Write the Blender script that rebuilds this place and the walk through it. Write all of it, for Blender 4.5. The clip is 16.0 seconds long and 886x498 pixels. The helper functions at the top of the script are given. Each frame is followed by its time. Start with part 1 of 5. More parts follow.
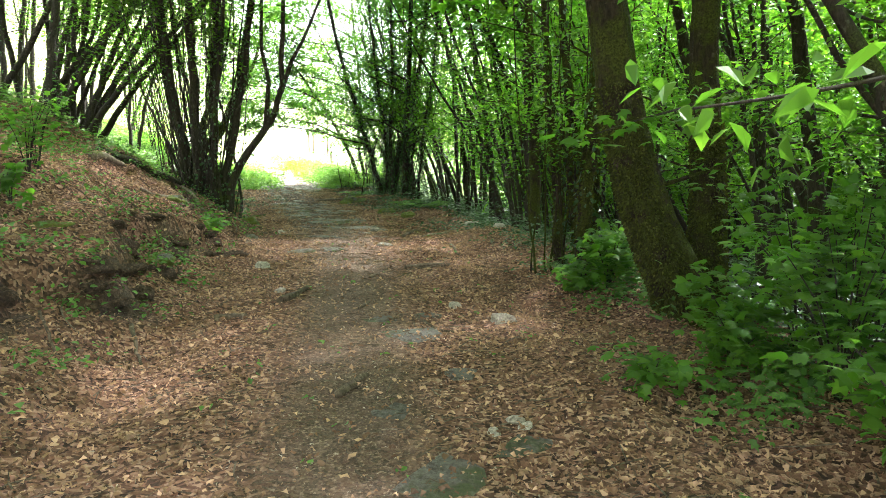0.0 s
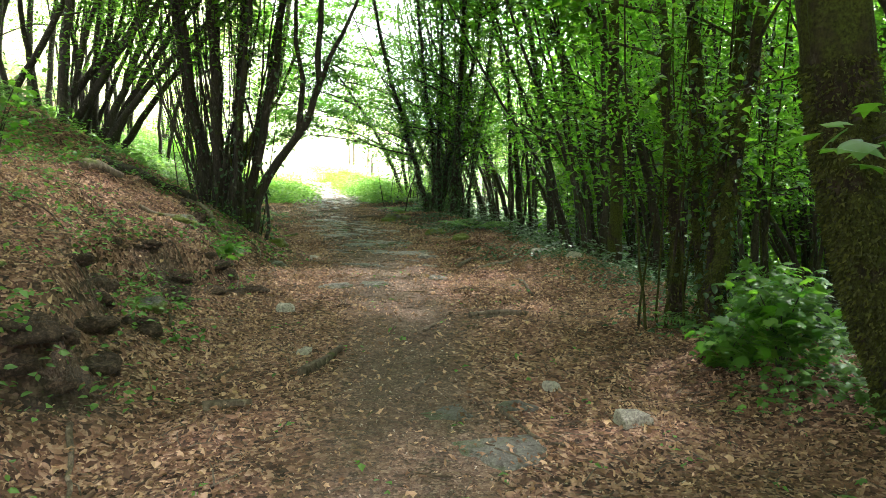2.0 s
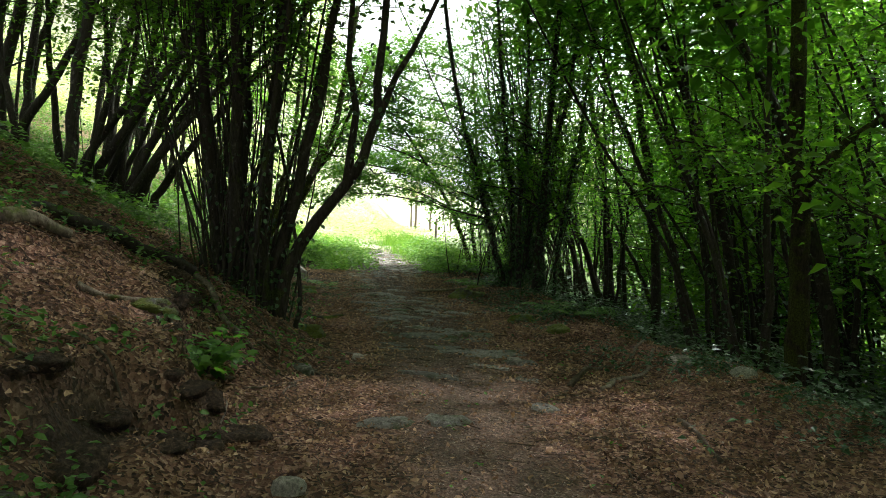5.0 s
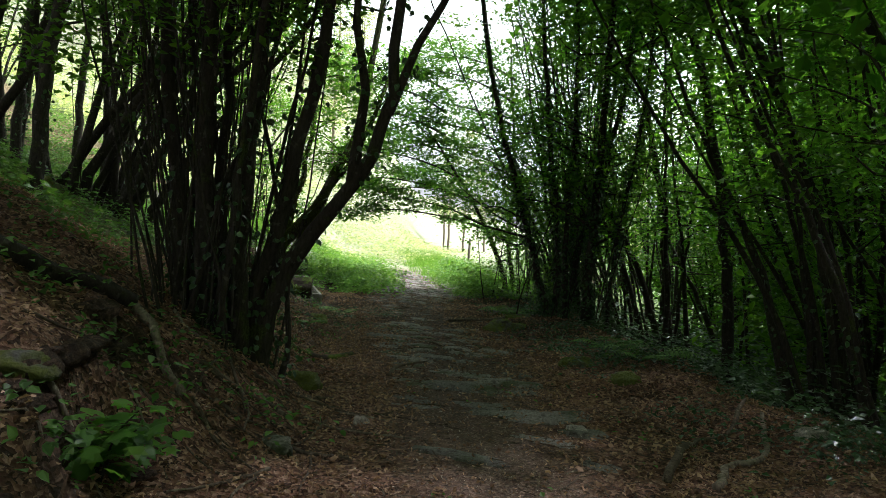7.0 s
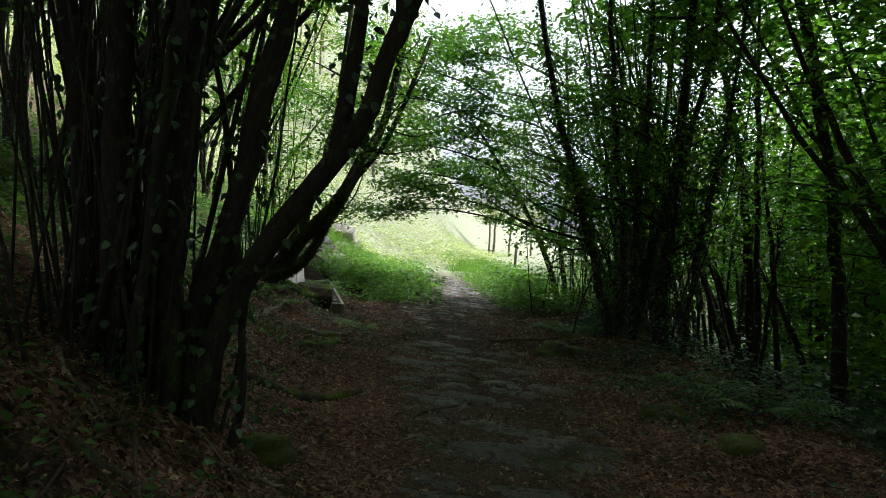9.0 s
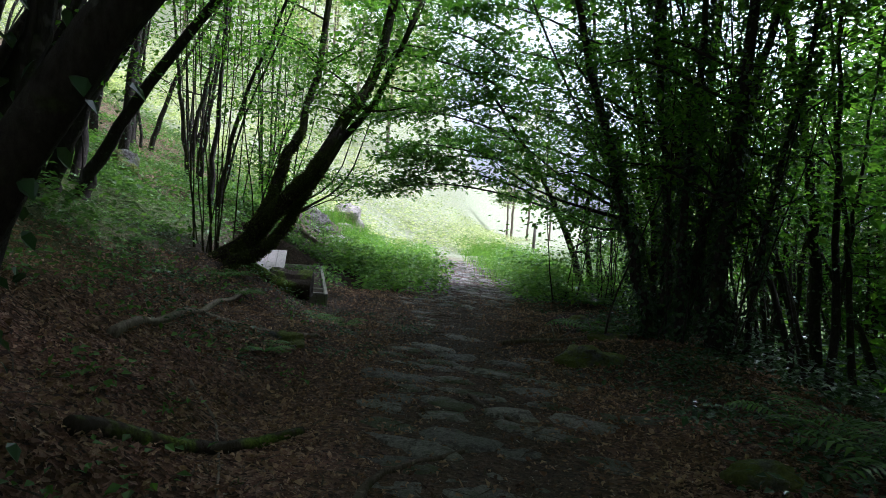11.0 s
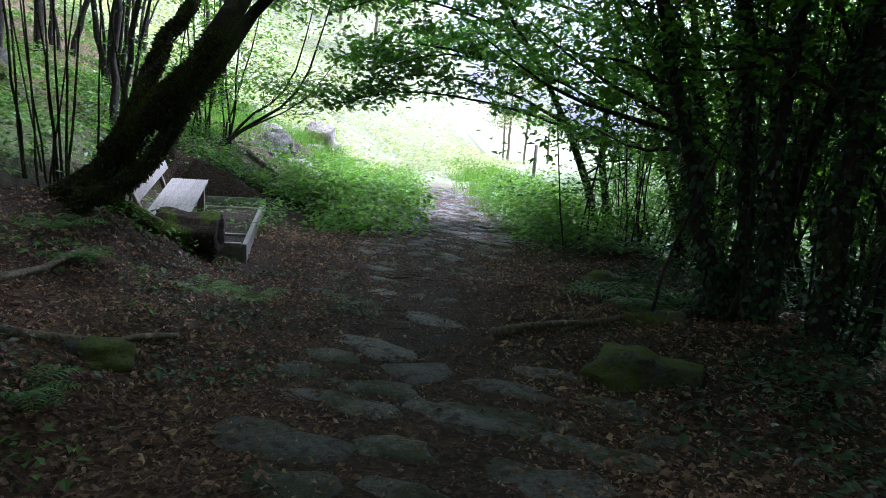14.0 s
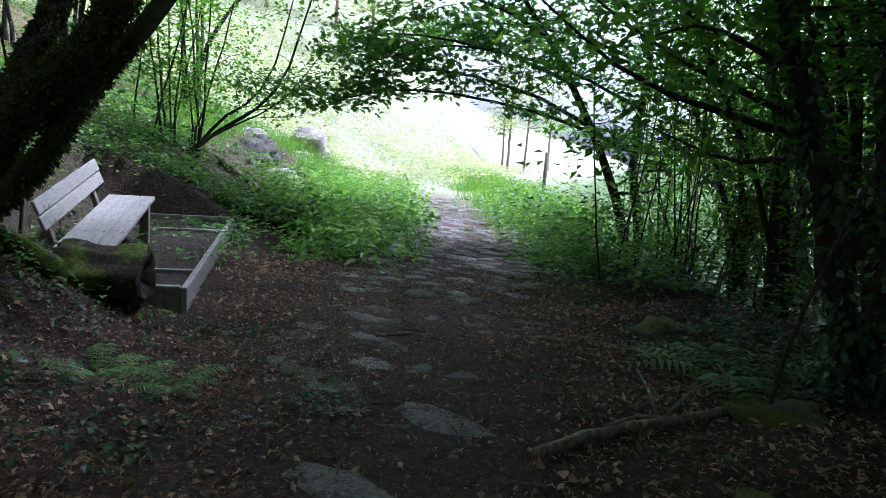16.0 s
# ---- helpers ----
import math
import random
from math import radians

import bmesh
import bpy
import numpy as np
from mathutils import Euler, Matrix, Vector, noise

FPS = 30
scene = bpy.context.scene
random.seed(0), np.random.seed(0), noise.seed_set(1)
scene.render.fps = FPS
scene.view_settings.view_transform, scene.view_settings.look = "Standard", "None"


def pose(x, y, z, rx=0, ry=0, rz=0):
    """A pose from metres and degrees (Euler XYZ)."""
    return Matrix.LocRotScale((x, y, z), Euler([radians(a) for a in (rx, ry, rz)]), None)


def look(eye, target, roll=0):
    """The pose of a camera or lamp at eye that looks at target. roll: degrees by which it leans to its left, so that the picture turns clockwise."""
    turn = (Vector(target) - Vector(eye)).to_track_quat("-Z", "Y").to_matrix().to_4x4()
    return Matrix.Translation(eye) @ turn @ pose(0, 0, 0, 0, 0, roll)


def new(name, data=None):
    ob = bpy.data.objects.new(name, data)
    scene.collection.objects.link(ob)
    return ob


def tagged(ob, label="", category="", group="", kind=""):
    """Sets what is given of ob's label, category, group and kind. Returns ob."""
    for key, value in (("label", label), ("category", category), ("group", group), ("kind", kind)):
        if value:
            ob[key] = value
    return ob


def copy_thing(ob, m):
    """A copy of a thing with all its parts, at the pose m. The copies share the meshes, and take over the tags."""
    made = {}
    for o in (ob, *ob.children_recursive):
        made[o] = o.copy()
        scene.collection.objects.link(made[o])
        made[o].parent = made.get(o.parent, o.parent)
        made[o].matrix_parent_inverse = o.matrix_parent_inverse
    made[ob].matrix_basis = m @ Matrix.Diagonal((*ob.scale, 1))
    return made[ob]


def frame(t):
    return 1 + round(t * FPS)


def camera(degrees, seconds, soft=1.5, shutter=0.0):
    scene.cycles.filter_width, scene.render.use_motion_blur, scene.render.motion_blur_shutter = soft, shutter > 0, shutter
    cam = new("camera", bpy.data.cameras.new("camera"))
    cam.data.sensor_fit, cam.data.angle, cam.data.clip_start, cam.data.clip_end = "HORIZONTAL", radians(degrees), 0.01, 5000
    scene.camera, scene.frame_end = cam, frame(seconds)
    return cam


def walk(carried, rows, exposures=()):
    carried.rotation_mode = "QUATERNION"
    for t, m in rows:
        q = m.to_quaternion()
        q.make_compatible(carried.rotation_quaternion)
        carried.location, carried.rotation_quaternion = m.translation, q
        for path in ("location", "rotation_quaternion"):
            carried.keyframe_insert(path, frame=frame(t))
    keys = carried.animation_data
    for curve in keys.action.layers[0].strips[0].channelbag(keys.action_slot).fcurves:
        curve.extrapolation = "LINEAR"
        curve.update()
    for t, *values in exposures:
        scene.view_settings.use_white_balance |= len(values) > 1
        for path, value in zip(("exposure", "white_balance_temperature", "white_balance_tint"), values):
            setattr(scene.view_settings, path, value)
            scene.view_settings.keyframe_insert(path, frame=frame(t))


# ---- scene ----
cam = camera(67.2, 16.0, soft=0.9)
METRES, EYE, TILT, LEAN, TURN = 16.3, 1.5, 0.0, 0.0, 0.0
ROWS = [
    (0.0, 0.0, 0.0, 0.0, 0.06, -8.88, -0.38),
    (0.5, -0.0091, 0.0306, -0.0008, 0.61, -8.6, -0.38),
    (1.0, -0.0146, 0.0631, -0.0019, 1.26, -8.29, -0.51),
    (1.5, -0.0207, 0.0949, -0.0014, 2.54, -8.06, -0.95),
    (2.0, -0.0246, 0.1271, -0.0017, 3.37, -7.85, -1.01),
    (2.5, -0.0306, 0.1602, -0.0029, 4.3, -7.47, -1.49),
    (3.0, -0.0367, 0.1901, -0.003, 4.87, -6.12, -1.47),
    (3.5, -0.0431, 0.2219, -0.0023, 5.72, -5.09, -1.86),
    (4.0, -0.0499, 0.254, -0.0035, 6.64, -4.09, -1.93),
    (4.5, -0.0578, 0.2856, -0.004, 7.77, -3.21, -2.31),
    (7.0, -0.0841, 0.435, -0.0076, 11.38, -0.82, -3.14),
    (7.5, -0.0892, 0.4661, -0.0082, 13.01, -0.71, -3.6),
    (8.0, -0.094, 0.4977, -0.0094, 13.96, -0.64, -3.57),
    (8.5, -0.0999, 0.5288, -0.0089, 14.66, -0.62, -4.03),
    (9.0, -0.1055, 0.56, -0.008, 15.34, -0.79, -3.82),
    (11.5, -0.1292, 0.7167, -0.016, 17.09, -3.36, -4.06),
    (12.0, -0.1331, 0.7483, -0.0173, 17.08, -5.46, -3.88),
    (12.5, -0.1383, 0.7801, -0.0163, 16.99, -6.98, -3.92),
    (13.0, -0.1458, 0.8098, -0.0158, 16.82, -7.99, -3.87),
    (13.5, -0.1533, 0.8414, -0.0147, 16.67, -8.57, -3.81),
    (14.0, -0.1623, 0.8696, -0.0151, 16.53, -8.76, -3.98),
    (14.5, -0.171, 0.8976, -0.0142, 16.35, -8.81, -3.96),
    (15.0, -0.1798, 0.9234, -0.0139, 16.27, -8.72, -3.86),
    (15.5, -0.1892, 0.95, -0.0144, 16.25, -8.6, -4.02),
    (16.0, -0.2005, 0.9768, -0.0144, 16.3, -8.18, -4.03),
]
EXPOSURES = [(0.0, 2.55, 6000, 13), (2.5, 2.12, 6000, 14), (4.5, 0.98, 6000, 13), (7.0, 0.38, 5800, 17), (9.0, -0.15, 5600, 20), (12.0, 0.0, 5000, 31), (14.0, 0.4, 4950, 32), (16.0, 0.42, 4850, 32)]
walk(cam, [(t, pose(0, 0, EYE, TILT, LEAN, TURN) @ pose(METRES * x, METRES * y, METRES * z, 90 + pitch, roll, yaw)) for t, x, y, z, yaw, pitch, roll in ROWS], EXPOSURES)

# ---- world and sun ----
SUN_UP, SUN_ROUND = 60.0, 52.0          # elevation; compass turn, clockwise from +y
world = bpy.data.worlds.new("sky")
scene.world = world
world.use_nodes = True
wn = world.node_tree.nodes
sky = wn.new("ShaderNodeTexSky")
sky.sky_type, sky.sun_disc = "NISHITA", False
sky.sun_elevation, sky.sun_rotation = radians(SUN_UP), radians(SUN_ROUND)
sky.dust_density, sky.air_density = 6.0, 1.0
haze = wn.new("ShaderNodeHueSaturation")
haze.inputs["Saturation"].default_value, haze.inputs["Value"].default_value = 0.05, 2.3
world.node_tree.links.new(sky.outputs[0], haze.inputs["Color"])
warm = wn.new("ShaderNodeMix")
warm.data_type, warm.blend_type = "RGBA", "MULTIPLY"
warm.inputs[0].default_value = 1.0
warm.inputs[7].default_value = (0.97, 1.0, 0.9, 1)
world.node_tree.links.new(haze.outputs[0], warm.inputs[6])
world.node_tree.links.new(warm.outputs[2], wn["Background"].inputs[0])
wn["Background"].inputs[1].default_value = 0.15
sun = new("sun", bpy.data.lights.new("sun", "SUN"))
sun.data.energy, sun.data.angle, sun.data.color = 5.0, radians(3), (1.0, 0.96, 0.9)
ce = math.cos(radians(SUN_UP))
sun.matrix_world = look((0, 0, 30), Vector((0, 0, 30)) - Vector((ce * math.sin(radians(SUN_ROUND)), ce * math.cos(radians(SUN_ROUND)), math.sin(radians(SUN_UP)))))


# ---- materials ----
def material(name, rough=0.8):
    m = bpy.data.materials.new(name)
    m.use_nodes = True
    nt = m.node_tree
    b = nt.nodes["Principled BSDF"]
    b.inputs["Roughness"].default_value = rough
    b.inputs["Specular IOR Level"].default_value = 0.25
    return m, nt, b


def node(nt, kind, **values):
    n = nt.nodes.new(kind)
    for key, v in values.items():
        n.inputs[key].default_value = v
    return n


def ramp(nt, source, stops):
    r = nt.nodes.new("ShaderNodeValToRGB")
    el = r.color_ramp.elements
    while len(el) < len(stops):
        el.new(0.5)
    for e, (p, c) in zip(el, stops):
        e.position, e.color = p, (*c, 1)
    nt.links.new(source, r.inputs[0])
    return r.outputs[0]


def mix(nt, fac, a, b):
    n = nt.nodes.new("ShaderNodeMix")
    n.data_type = "RGBA"
    for sock, v in ((n.inputs[0], fac), (n.inputs[6], a), (n.inputs[7], b)):
        if isinstance(v, (int, float)):
            sock.default_value = v
        elif isinstance(v, tuple):
            sock.default_value = (*v, 1)
        else:
            nt.links.new(v, sock)
    return n.outputs[2]


def coords(nt, scale=(1, 1, 1)):
    g = nt.nodes.new("ShaderNodeNewGeometry")
    mp = nt.nodes.new("ShaderNodeMapping")
    mp.inputs["Scale"].default_value = scale
    nt.links.new(g.outputs["Position"], mp.inputs[0])
    return mp.outputs[0]


def noisy(nt, vec, scale, detail=4.0, rough=0.6):
    n = node(nt, "ShaderNodeTexNoise", Scale=scale, Detail=detail, Roughness=rough)
    nt.links.new(vec, n.inputs["Vector"])
    return n.outputs["Fac"]


def bump(nt, b, height, strength, distance):
    n = node(nt, "ShaderNodeBump", Strength=strength, Distance=distance)
    nt.links.new(height, n.inputs["Height"])
    nt.links.new(n.outputs[0], b.inputs["Normal"])


def bark_material(name, dark, light, moss, moss_from, relief=0.02):
    m, nt, b = material(name, 0.9)
    v = coords(nt, (1, 1, 0.3))
    grain = noisy(nt, v, 38, 6, 0.7)
    patch = noisy(nt, coords(nt), 3.2, 3)
    col = ramp(nt, grain, [(0.3, dark), (0.7, light)])
    lichen = ramp(nt, noisy(nt, coords(nt), 11, 3), [(0.60, (0, 0, 0)), (0.68, (1, 1, 1))])
    col = mix(nt, lichen, col, tuple(min(1, c * 1.4 + 0.015) for c in light))
    cover = ramp(nt, patch, [(moss_from, (0, 0, 0)), (moss_from + 0.1, (1, 1, 1))])
    green = ramp(nt, noisy(nt, coords(nt), 60, 3), [(0.3, tuple(c * 0.2 for c in moss)), (0.68, tuple(c * 1.15 for c in moss))])
    nt.links.new(mix(nt, cover, col, green), b.inputs["Base Color"])
    bump(nt, b, grain, 0.9, relief)
    return m


def leaf_material(name, a, b_, c, through_part=0.5, rough=0.45):
    m, nt, b = material(name, rough)
    g = nt.nodes.new("ShaderNodeNewGeometry")
    col = ramp(nt, g.outputs["Random Per Island"], [(0.0, a), (0.55, b_), (1.0, c)])
    patch = noisy(nt, coords(nt), 0.9, 2)
    col = mix(nt, ramp(nt, patch, [(0.35, (0, 0, 0)), (0.7, (0.45, 0.45, 0.45))]), col, c)
    nt.links.new(col, b.inputs["Base Color"])
    b.inputs["Specular IOR Level"].default_value = 0.4
    if through_part:
        t = nt.nodes.new("ShaderNodeBsdfTranslucent")
        glow = nt.nodes.new("ShaderNodeMix")
        glow.data_type, glow.blend_type = "RGBA", "MULTIPLY"
        glow.inputs[0].default_value = 1.0
        nt.links.new(col, glow.inputs[6])
        glow.inputs[7].default_value = (2.0, 2.1, 0.9, 1)
        nt.links.new(glow.outputs[2], t.inputs[0])
        s = nt.nodes.new("ShaderNodeMixShader")
        s.inputs[0].default_value = through_part
        nt.links.new(b.outputs[0], s.inputs[1])
        nt.links.new(t.outputs[0], s.inputs[2])
        nt.links.new(s.outputs[0], nt.nodes["Material Output"].inputs[0])
    return m


def litter_colour(nt):
    v = coords(nt)
    warp = node(nt, "ShaderNodeTexNoise", Scale=9.0, Detail=3.0)
    nt.links.new(v, warp.inputs["Vector"])
    vm = nt.nodes.new("ShaderNodeVectorMath")
    vm.operation = "MULTIPLY_ADD"
    vm.inputs[1].default_value = (0.12, 0.12, 0.12)
    nt.links.new(warp.outputs["Color"], vm.inputs[0])
    nt.links.new(v, vm.inputs[2])
    cells = node(nt, "ShaderNodeTexVoronoi", Scale=38.0)
    nt.links.new(vm.outputs[0], cells.inputs["Vector"])
    sep = nt.nodes.new("ShaderNodeSeparateColor")
    nt.links.new(cells.outputs["Color"], sep.inputs[0])
    col = ramp(nt, sep.outputs[0], [(0.0, (0.025, 0.014, 0.01)), (0.4, (0.12, 0.06, 0.038)), (0.75, (0.22, 0.115, 0.072)), (1.0, (0.36, 0.23, 0.155))])
    return col, cells.outputs["Distance"]


def ground_material():
    m, nt, b = material("ground_cover", 0.95)
    at = nt.nodes.new("ShaderNodeAttribute")
    at.attribute_name = "cover"
    sep = nt.nodes.new("ShaderNodeSeparateColor")
    nt.links.new(at.outputs["Color"], sep.inputs[0])
    lit, dist = litter_colour(nt)
    v = coords(nt)
    fine = noisy(nt, v, 70, 6, 0.75)
    dirt = ramp(nt, fine, [(0.35, (0.04, 0.027, 0.019)), (0.55, (0.11, 0.077, 0.054)), (0.68, (0.25, 0.18, 0.13))])
    big = noisy(nt, v, 1.7, 4)
    chips = node(nt, "ShaderNodeTexVoronoi", Scale=75.0)
    nt.links.new(v, chips.inputs["Vector"])
    chip = nt.nodes.new("ShaderNodeSeparateColor")
    nt.links.new(chips.outputs["Color"], chip.inputs[0])
    dirt = mix(nt, ramp(nt, chip.outputs[0], [(0.78, (0, 0, 0)), (0.86, (0.8, 0.8, 0.8))]), dirt, mix(nt, chip.outputs[1], (0.1, 0.055, 0.035), (0.36, 0.27, 0.19)))
    dirt = mix(nt, ramp(nt, big, [(0.4, (0, 0, 0)), (0.7, (0.5, 0.5, 0.5))]), dirt, (0.075, 0.055, 0.042))
    grass = ramp(nt, noisy(nt, v, 14, 5), [(0.3, (0.03, 0.05, 0.012)), (0.6, (0.09, 0.14, 0.035)), (0.8, (0.2, 0.2, 0.09))])
    # alpha darkens the dirt: dark soil, and the bank ledge's shade painted in
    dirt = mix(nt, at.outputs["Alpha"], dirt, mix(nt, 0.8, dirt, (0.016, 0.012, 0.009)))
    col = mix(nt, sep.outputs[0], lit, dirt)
    col = mix(nt, sep.outputs[1], col, grass)
    # far open ground: dry grass, its colour lifted to carry sunny haze
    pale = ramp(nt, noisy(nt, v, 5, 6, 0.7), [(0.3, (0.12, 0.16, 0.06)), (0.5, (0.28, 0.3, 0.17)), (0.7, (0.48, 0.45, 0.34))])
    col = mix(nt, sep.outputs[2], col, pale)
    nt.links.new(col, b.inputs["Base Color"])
    add = nt.nodes.new("ShaderNodeMath")
    nt.links.new(fine, add.inputs[0])
    nt.links.new(dist, add.inputs[1])
    bump(nt, b, add.outputs[0], 0.9, 0.03)
    return m


def stone_material(name, dark, light, moss, moss_from, soil_from=0.52):
    m, nt, b = material(name, 0.74)
    b.inputs["Specular IOR Level"].default_value = 0.4
    v = coords(nt)
    grain = noisy(nt, v, 45, 8, 0.75)
    info = nt.nodes.new("ShaderNodeObjectInfo")
    base = mix(nt, info.outputs["Random"], dark, light)
    col = mix(nt, ramp(nt, grain, [(0.38, (0, 0, 0)), (0.62, (1, 1, 1))]), mix(nt, 0.7, base, (0.025, 0.022, 0.018)), base)
    soil = ramp(nt, noisy(nt, v, 9, 6, 0.75), [(soil_from, (0, 0, 0)), (soil_from + 0.08, (0.9, 0.9, 0.9))])
    col = mix(nt, soil, col, (0.04, 0.029, 0.021))
    cover = ramp(nt, noisy(nt, v, 2.6, 4), [(moss_from, (0, 0, 0)), (moss_from + 0.12, (1, 1, 1))])
    col = mix(nt, cover, col, ramp(nt, grain, [(0.3, tuple(c * 0.4 for c in moss)), (0.7, moss)]))
    nt.links.new(col, b.inputs["Base Color"])
    rough = nt.nodes.new("ShaderNodeMath")
    nt.links.new(grain, rough.inputs[0])
    nt.links.new(noisy(nt, v, 12, 5, 0.7), rough.inputs[1])
    bump(nt, b, rough.outputs[0], 1.0, 0.05)
    return m


def wood_material(name, dark, light, axis_scale):
    m, nt, b = material(name, 0.7)
    tc = nt.nodes.new("ShaderNodeTexCoord")
    mp = nt.nodes.new("ShaderNodeMapping")
    mp.inputs["Scale"].default_value = axis_scale
    nt.links.new(tc.outputs["Object"], mp.inputs[0])
    grain = noisy(nt, mp.outputs[0], 6, 6, 0.65)
    col = ramp(nt, grain, [(0.3, dark), (0.65, light)])
    stain = ramp(nt, noisy(nt, tc.outputs["Object"], 9, 2), [(0.62, (0, 0, 0)), (0.7, (0.7, 0.7, 0.7))])
    nt.links.new(mix(nt, stain, col, tuple(c * 0.45 for c in dark)), b.inputs["Base Color"])
    bump(nt, b, grain, 0.4, 0.004)
    return m


BARK = bark_material("bark_brown", (0.014, 0.011, 0.009), (0.058, 0.049, 0.037), (0.06, 0.075, 0.02), 0.58)
BARK_MOSSY = bark_material("bark_mossy", (0.008, 0.006, 0.004), (0.05, 0.036, 0.022), (0.06, 0.07, 0.01), 0.42, 0.06)
DEADWOOD = bark_material("dead_wood", (0.03, 0.02, 0.013), (0.15, 0.115, 0.08), (0.08, 0.09, 0.02), 0.62)
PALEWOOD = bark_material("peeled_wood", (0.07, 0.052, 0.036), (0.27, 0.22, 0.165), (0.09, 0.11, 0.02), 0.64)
MOSSWOOD = bark_material("mossy_dead_wood", (0.018, 0.012, 0.008), (0.06, 0.045, 0.03), (0.1, 0.15, 0.012), 0.46)
LEAF = leaf_material("leaf_hazel", (0.024, 0.07, 0.007), (0.05, 0.135, 0.012), (0.1, 0.2, 0.018), 0.55)
LEAF_SYC = leaf_material("leaf_sycamore", (0.03, 0.085, 0.01), (0.055, 0.14, 0.018), (0.095, 0.19, 0.025), 0.55)
LEAF_IVY = leaf_material("leaf_ivy", (0.012, 0.032, 0.012), (0.028, 0.066, 0.024), (0.06, 0.11, 0.045), 0.25, 0.32)
LEAF_HERB = leaf_material("leaf_herb", (0.03, 0.075, 0.015), (0.06, 0.13, 0.025), (0.1, 0.19, 0.04), 0.4)
LEAF_GRASS = leaf_material("leaf_grass", (0.045, 0.11, 0.014), (0.085, 0.19, 0.025), (0.15, 0.25, 0.05), 0.45)
MOSS_TUFT = leaf_material("moss_tuft", (0.02, 0.022, 0.006), (0.045, 0.05, 0.01), (0.085, 0.095, 0.014), 0.2, 0.9)
LEAF_DEAD = leaf_material("leaf_dead", (0.028, 0.012, 0.008), (0.15, 0.074, 0.045), (0.44, 0.28, 0.195), 0.15, 0.75)
# bracken leaf, lightened; the far trees wear it too, as painted haze
LEAF_PALE = leaf_material("leaf_bracken_hazed", (0.1, 0.15, 0.055), (0.2, 0.26, 0.1), (0.42, 0.42, 0.28), 0.4)
FLECK = leaf_material("leaf_fleck", (0.1, 0.07, 0.05), (0.21, 0.15, 0.105), (0.52, 0.43, 0.34), 0.0, 0.8)
GROUND = ground_material()
STONE = stone_material("path_stone", (0.14, 0.128, 0.108), (0.34, 0.31, 0.262), (0.075, 0.09, 0.025), 0.5)
STONE_EARTHY = stone_material("earthy_stone", (0.1, 0.09, 0.075), (0.17, 0.155, 0.13), (0.08, 0.1, 0.03), 0.5)
STONE_MOSS = stone_material("mossy_stone", (0.1, 0.1, 0.09), (0.2, 0.19, 0.17), (0.16, 0.19, 0.02), 0.36)
STONE_PALE = stone_material("pale_stone", (0.42, 0.37, 0.3), (0.6, 0.54, 0.46), (0.25, 0.22, 0.14), 0.8, 0.68)
PLANK = wood_material("weathered_plank", (0.15, 0.137, 0.117), (0.3, 0.28, 0.243), (22, 1.2, 22))
POST = wood_material("dark_timber", (0.07, 0.055, 0.04), (0.2, 0.17, 0.13), (14, 14, 1.2))

# ---- mesh helpers ----
rng = np.random.default_rng(7)


def mesh_np(name, verts, groups, mat, smooth=True):
    """One mesh from an array of vertices and arrays of faces, each array with one number of corners."""
    me = bpy.data.meshes.new(name)
    verts = np.asarray(verts, dtype=np.float32)
    groups = [np.asarray(g, dtype=np.int32) for g in groups if len(g)]
    loops = np.concatenate([g.ravel() for g in groups])
    sizes = np.concatenate([np.full(len(g), g.shape[1], dtype=np.int32) for g in groups])
    me.vertices.add(len(verts))
    me.vertices.foreach_set("co", verts.ravel())
    me.loops.add(len(loops))
    me.loops.foreach_set("vertex_index", loops)
    me.polygons.add(len(sizes))
    me.polygons.foreach_set("loop_start", np.concatenate([[0], np.cumsum(sizes)[:-1]]).astype(np.int32))
    me.polygons.foreach_set("use_smooth", np.full(len(sizes), smooth))
    me.materials.append(mat)
    me.update(calc_edges=True)
    return me


def part(name, me, parent, label=""):
    ob = new(name, me)
    ob.parent = parent
    if label:
        tagged(ob, label)
    return ob


def empty(name, place, label, category, group="", kind=""):
    ob = new(name)
    ob.location = place
    return tagged(ob, label, category, group, kind)


def smooth_line(pts, n):
    """n points of a Catmull-Rom line through pts."""
    p = np.asarray(pts, float)
    p = np.vstack([2 * p[0] - p[1], p, 2 * p[-1] - p[-2]])
    out = []
    for u in np.linspace(0, len(p) - 3 - 1e-6, n):
        i, f = int(u), u - int(u)
        a, b, c, d = p[i:i + 4]
        out.append(0.5 * (2 * b + (c - a) * f + (2 * a - 5 * b + 4 * c - d) * f * f + (3 * b - a - 3 * c + d) * f ** 3))
    return np.array(out)


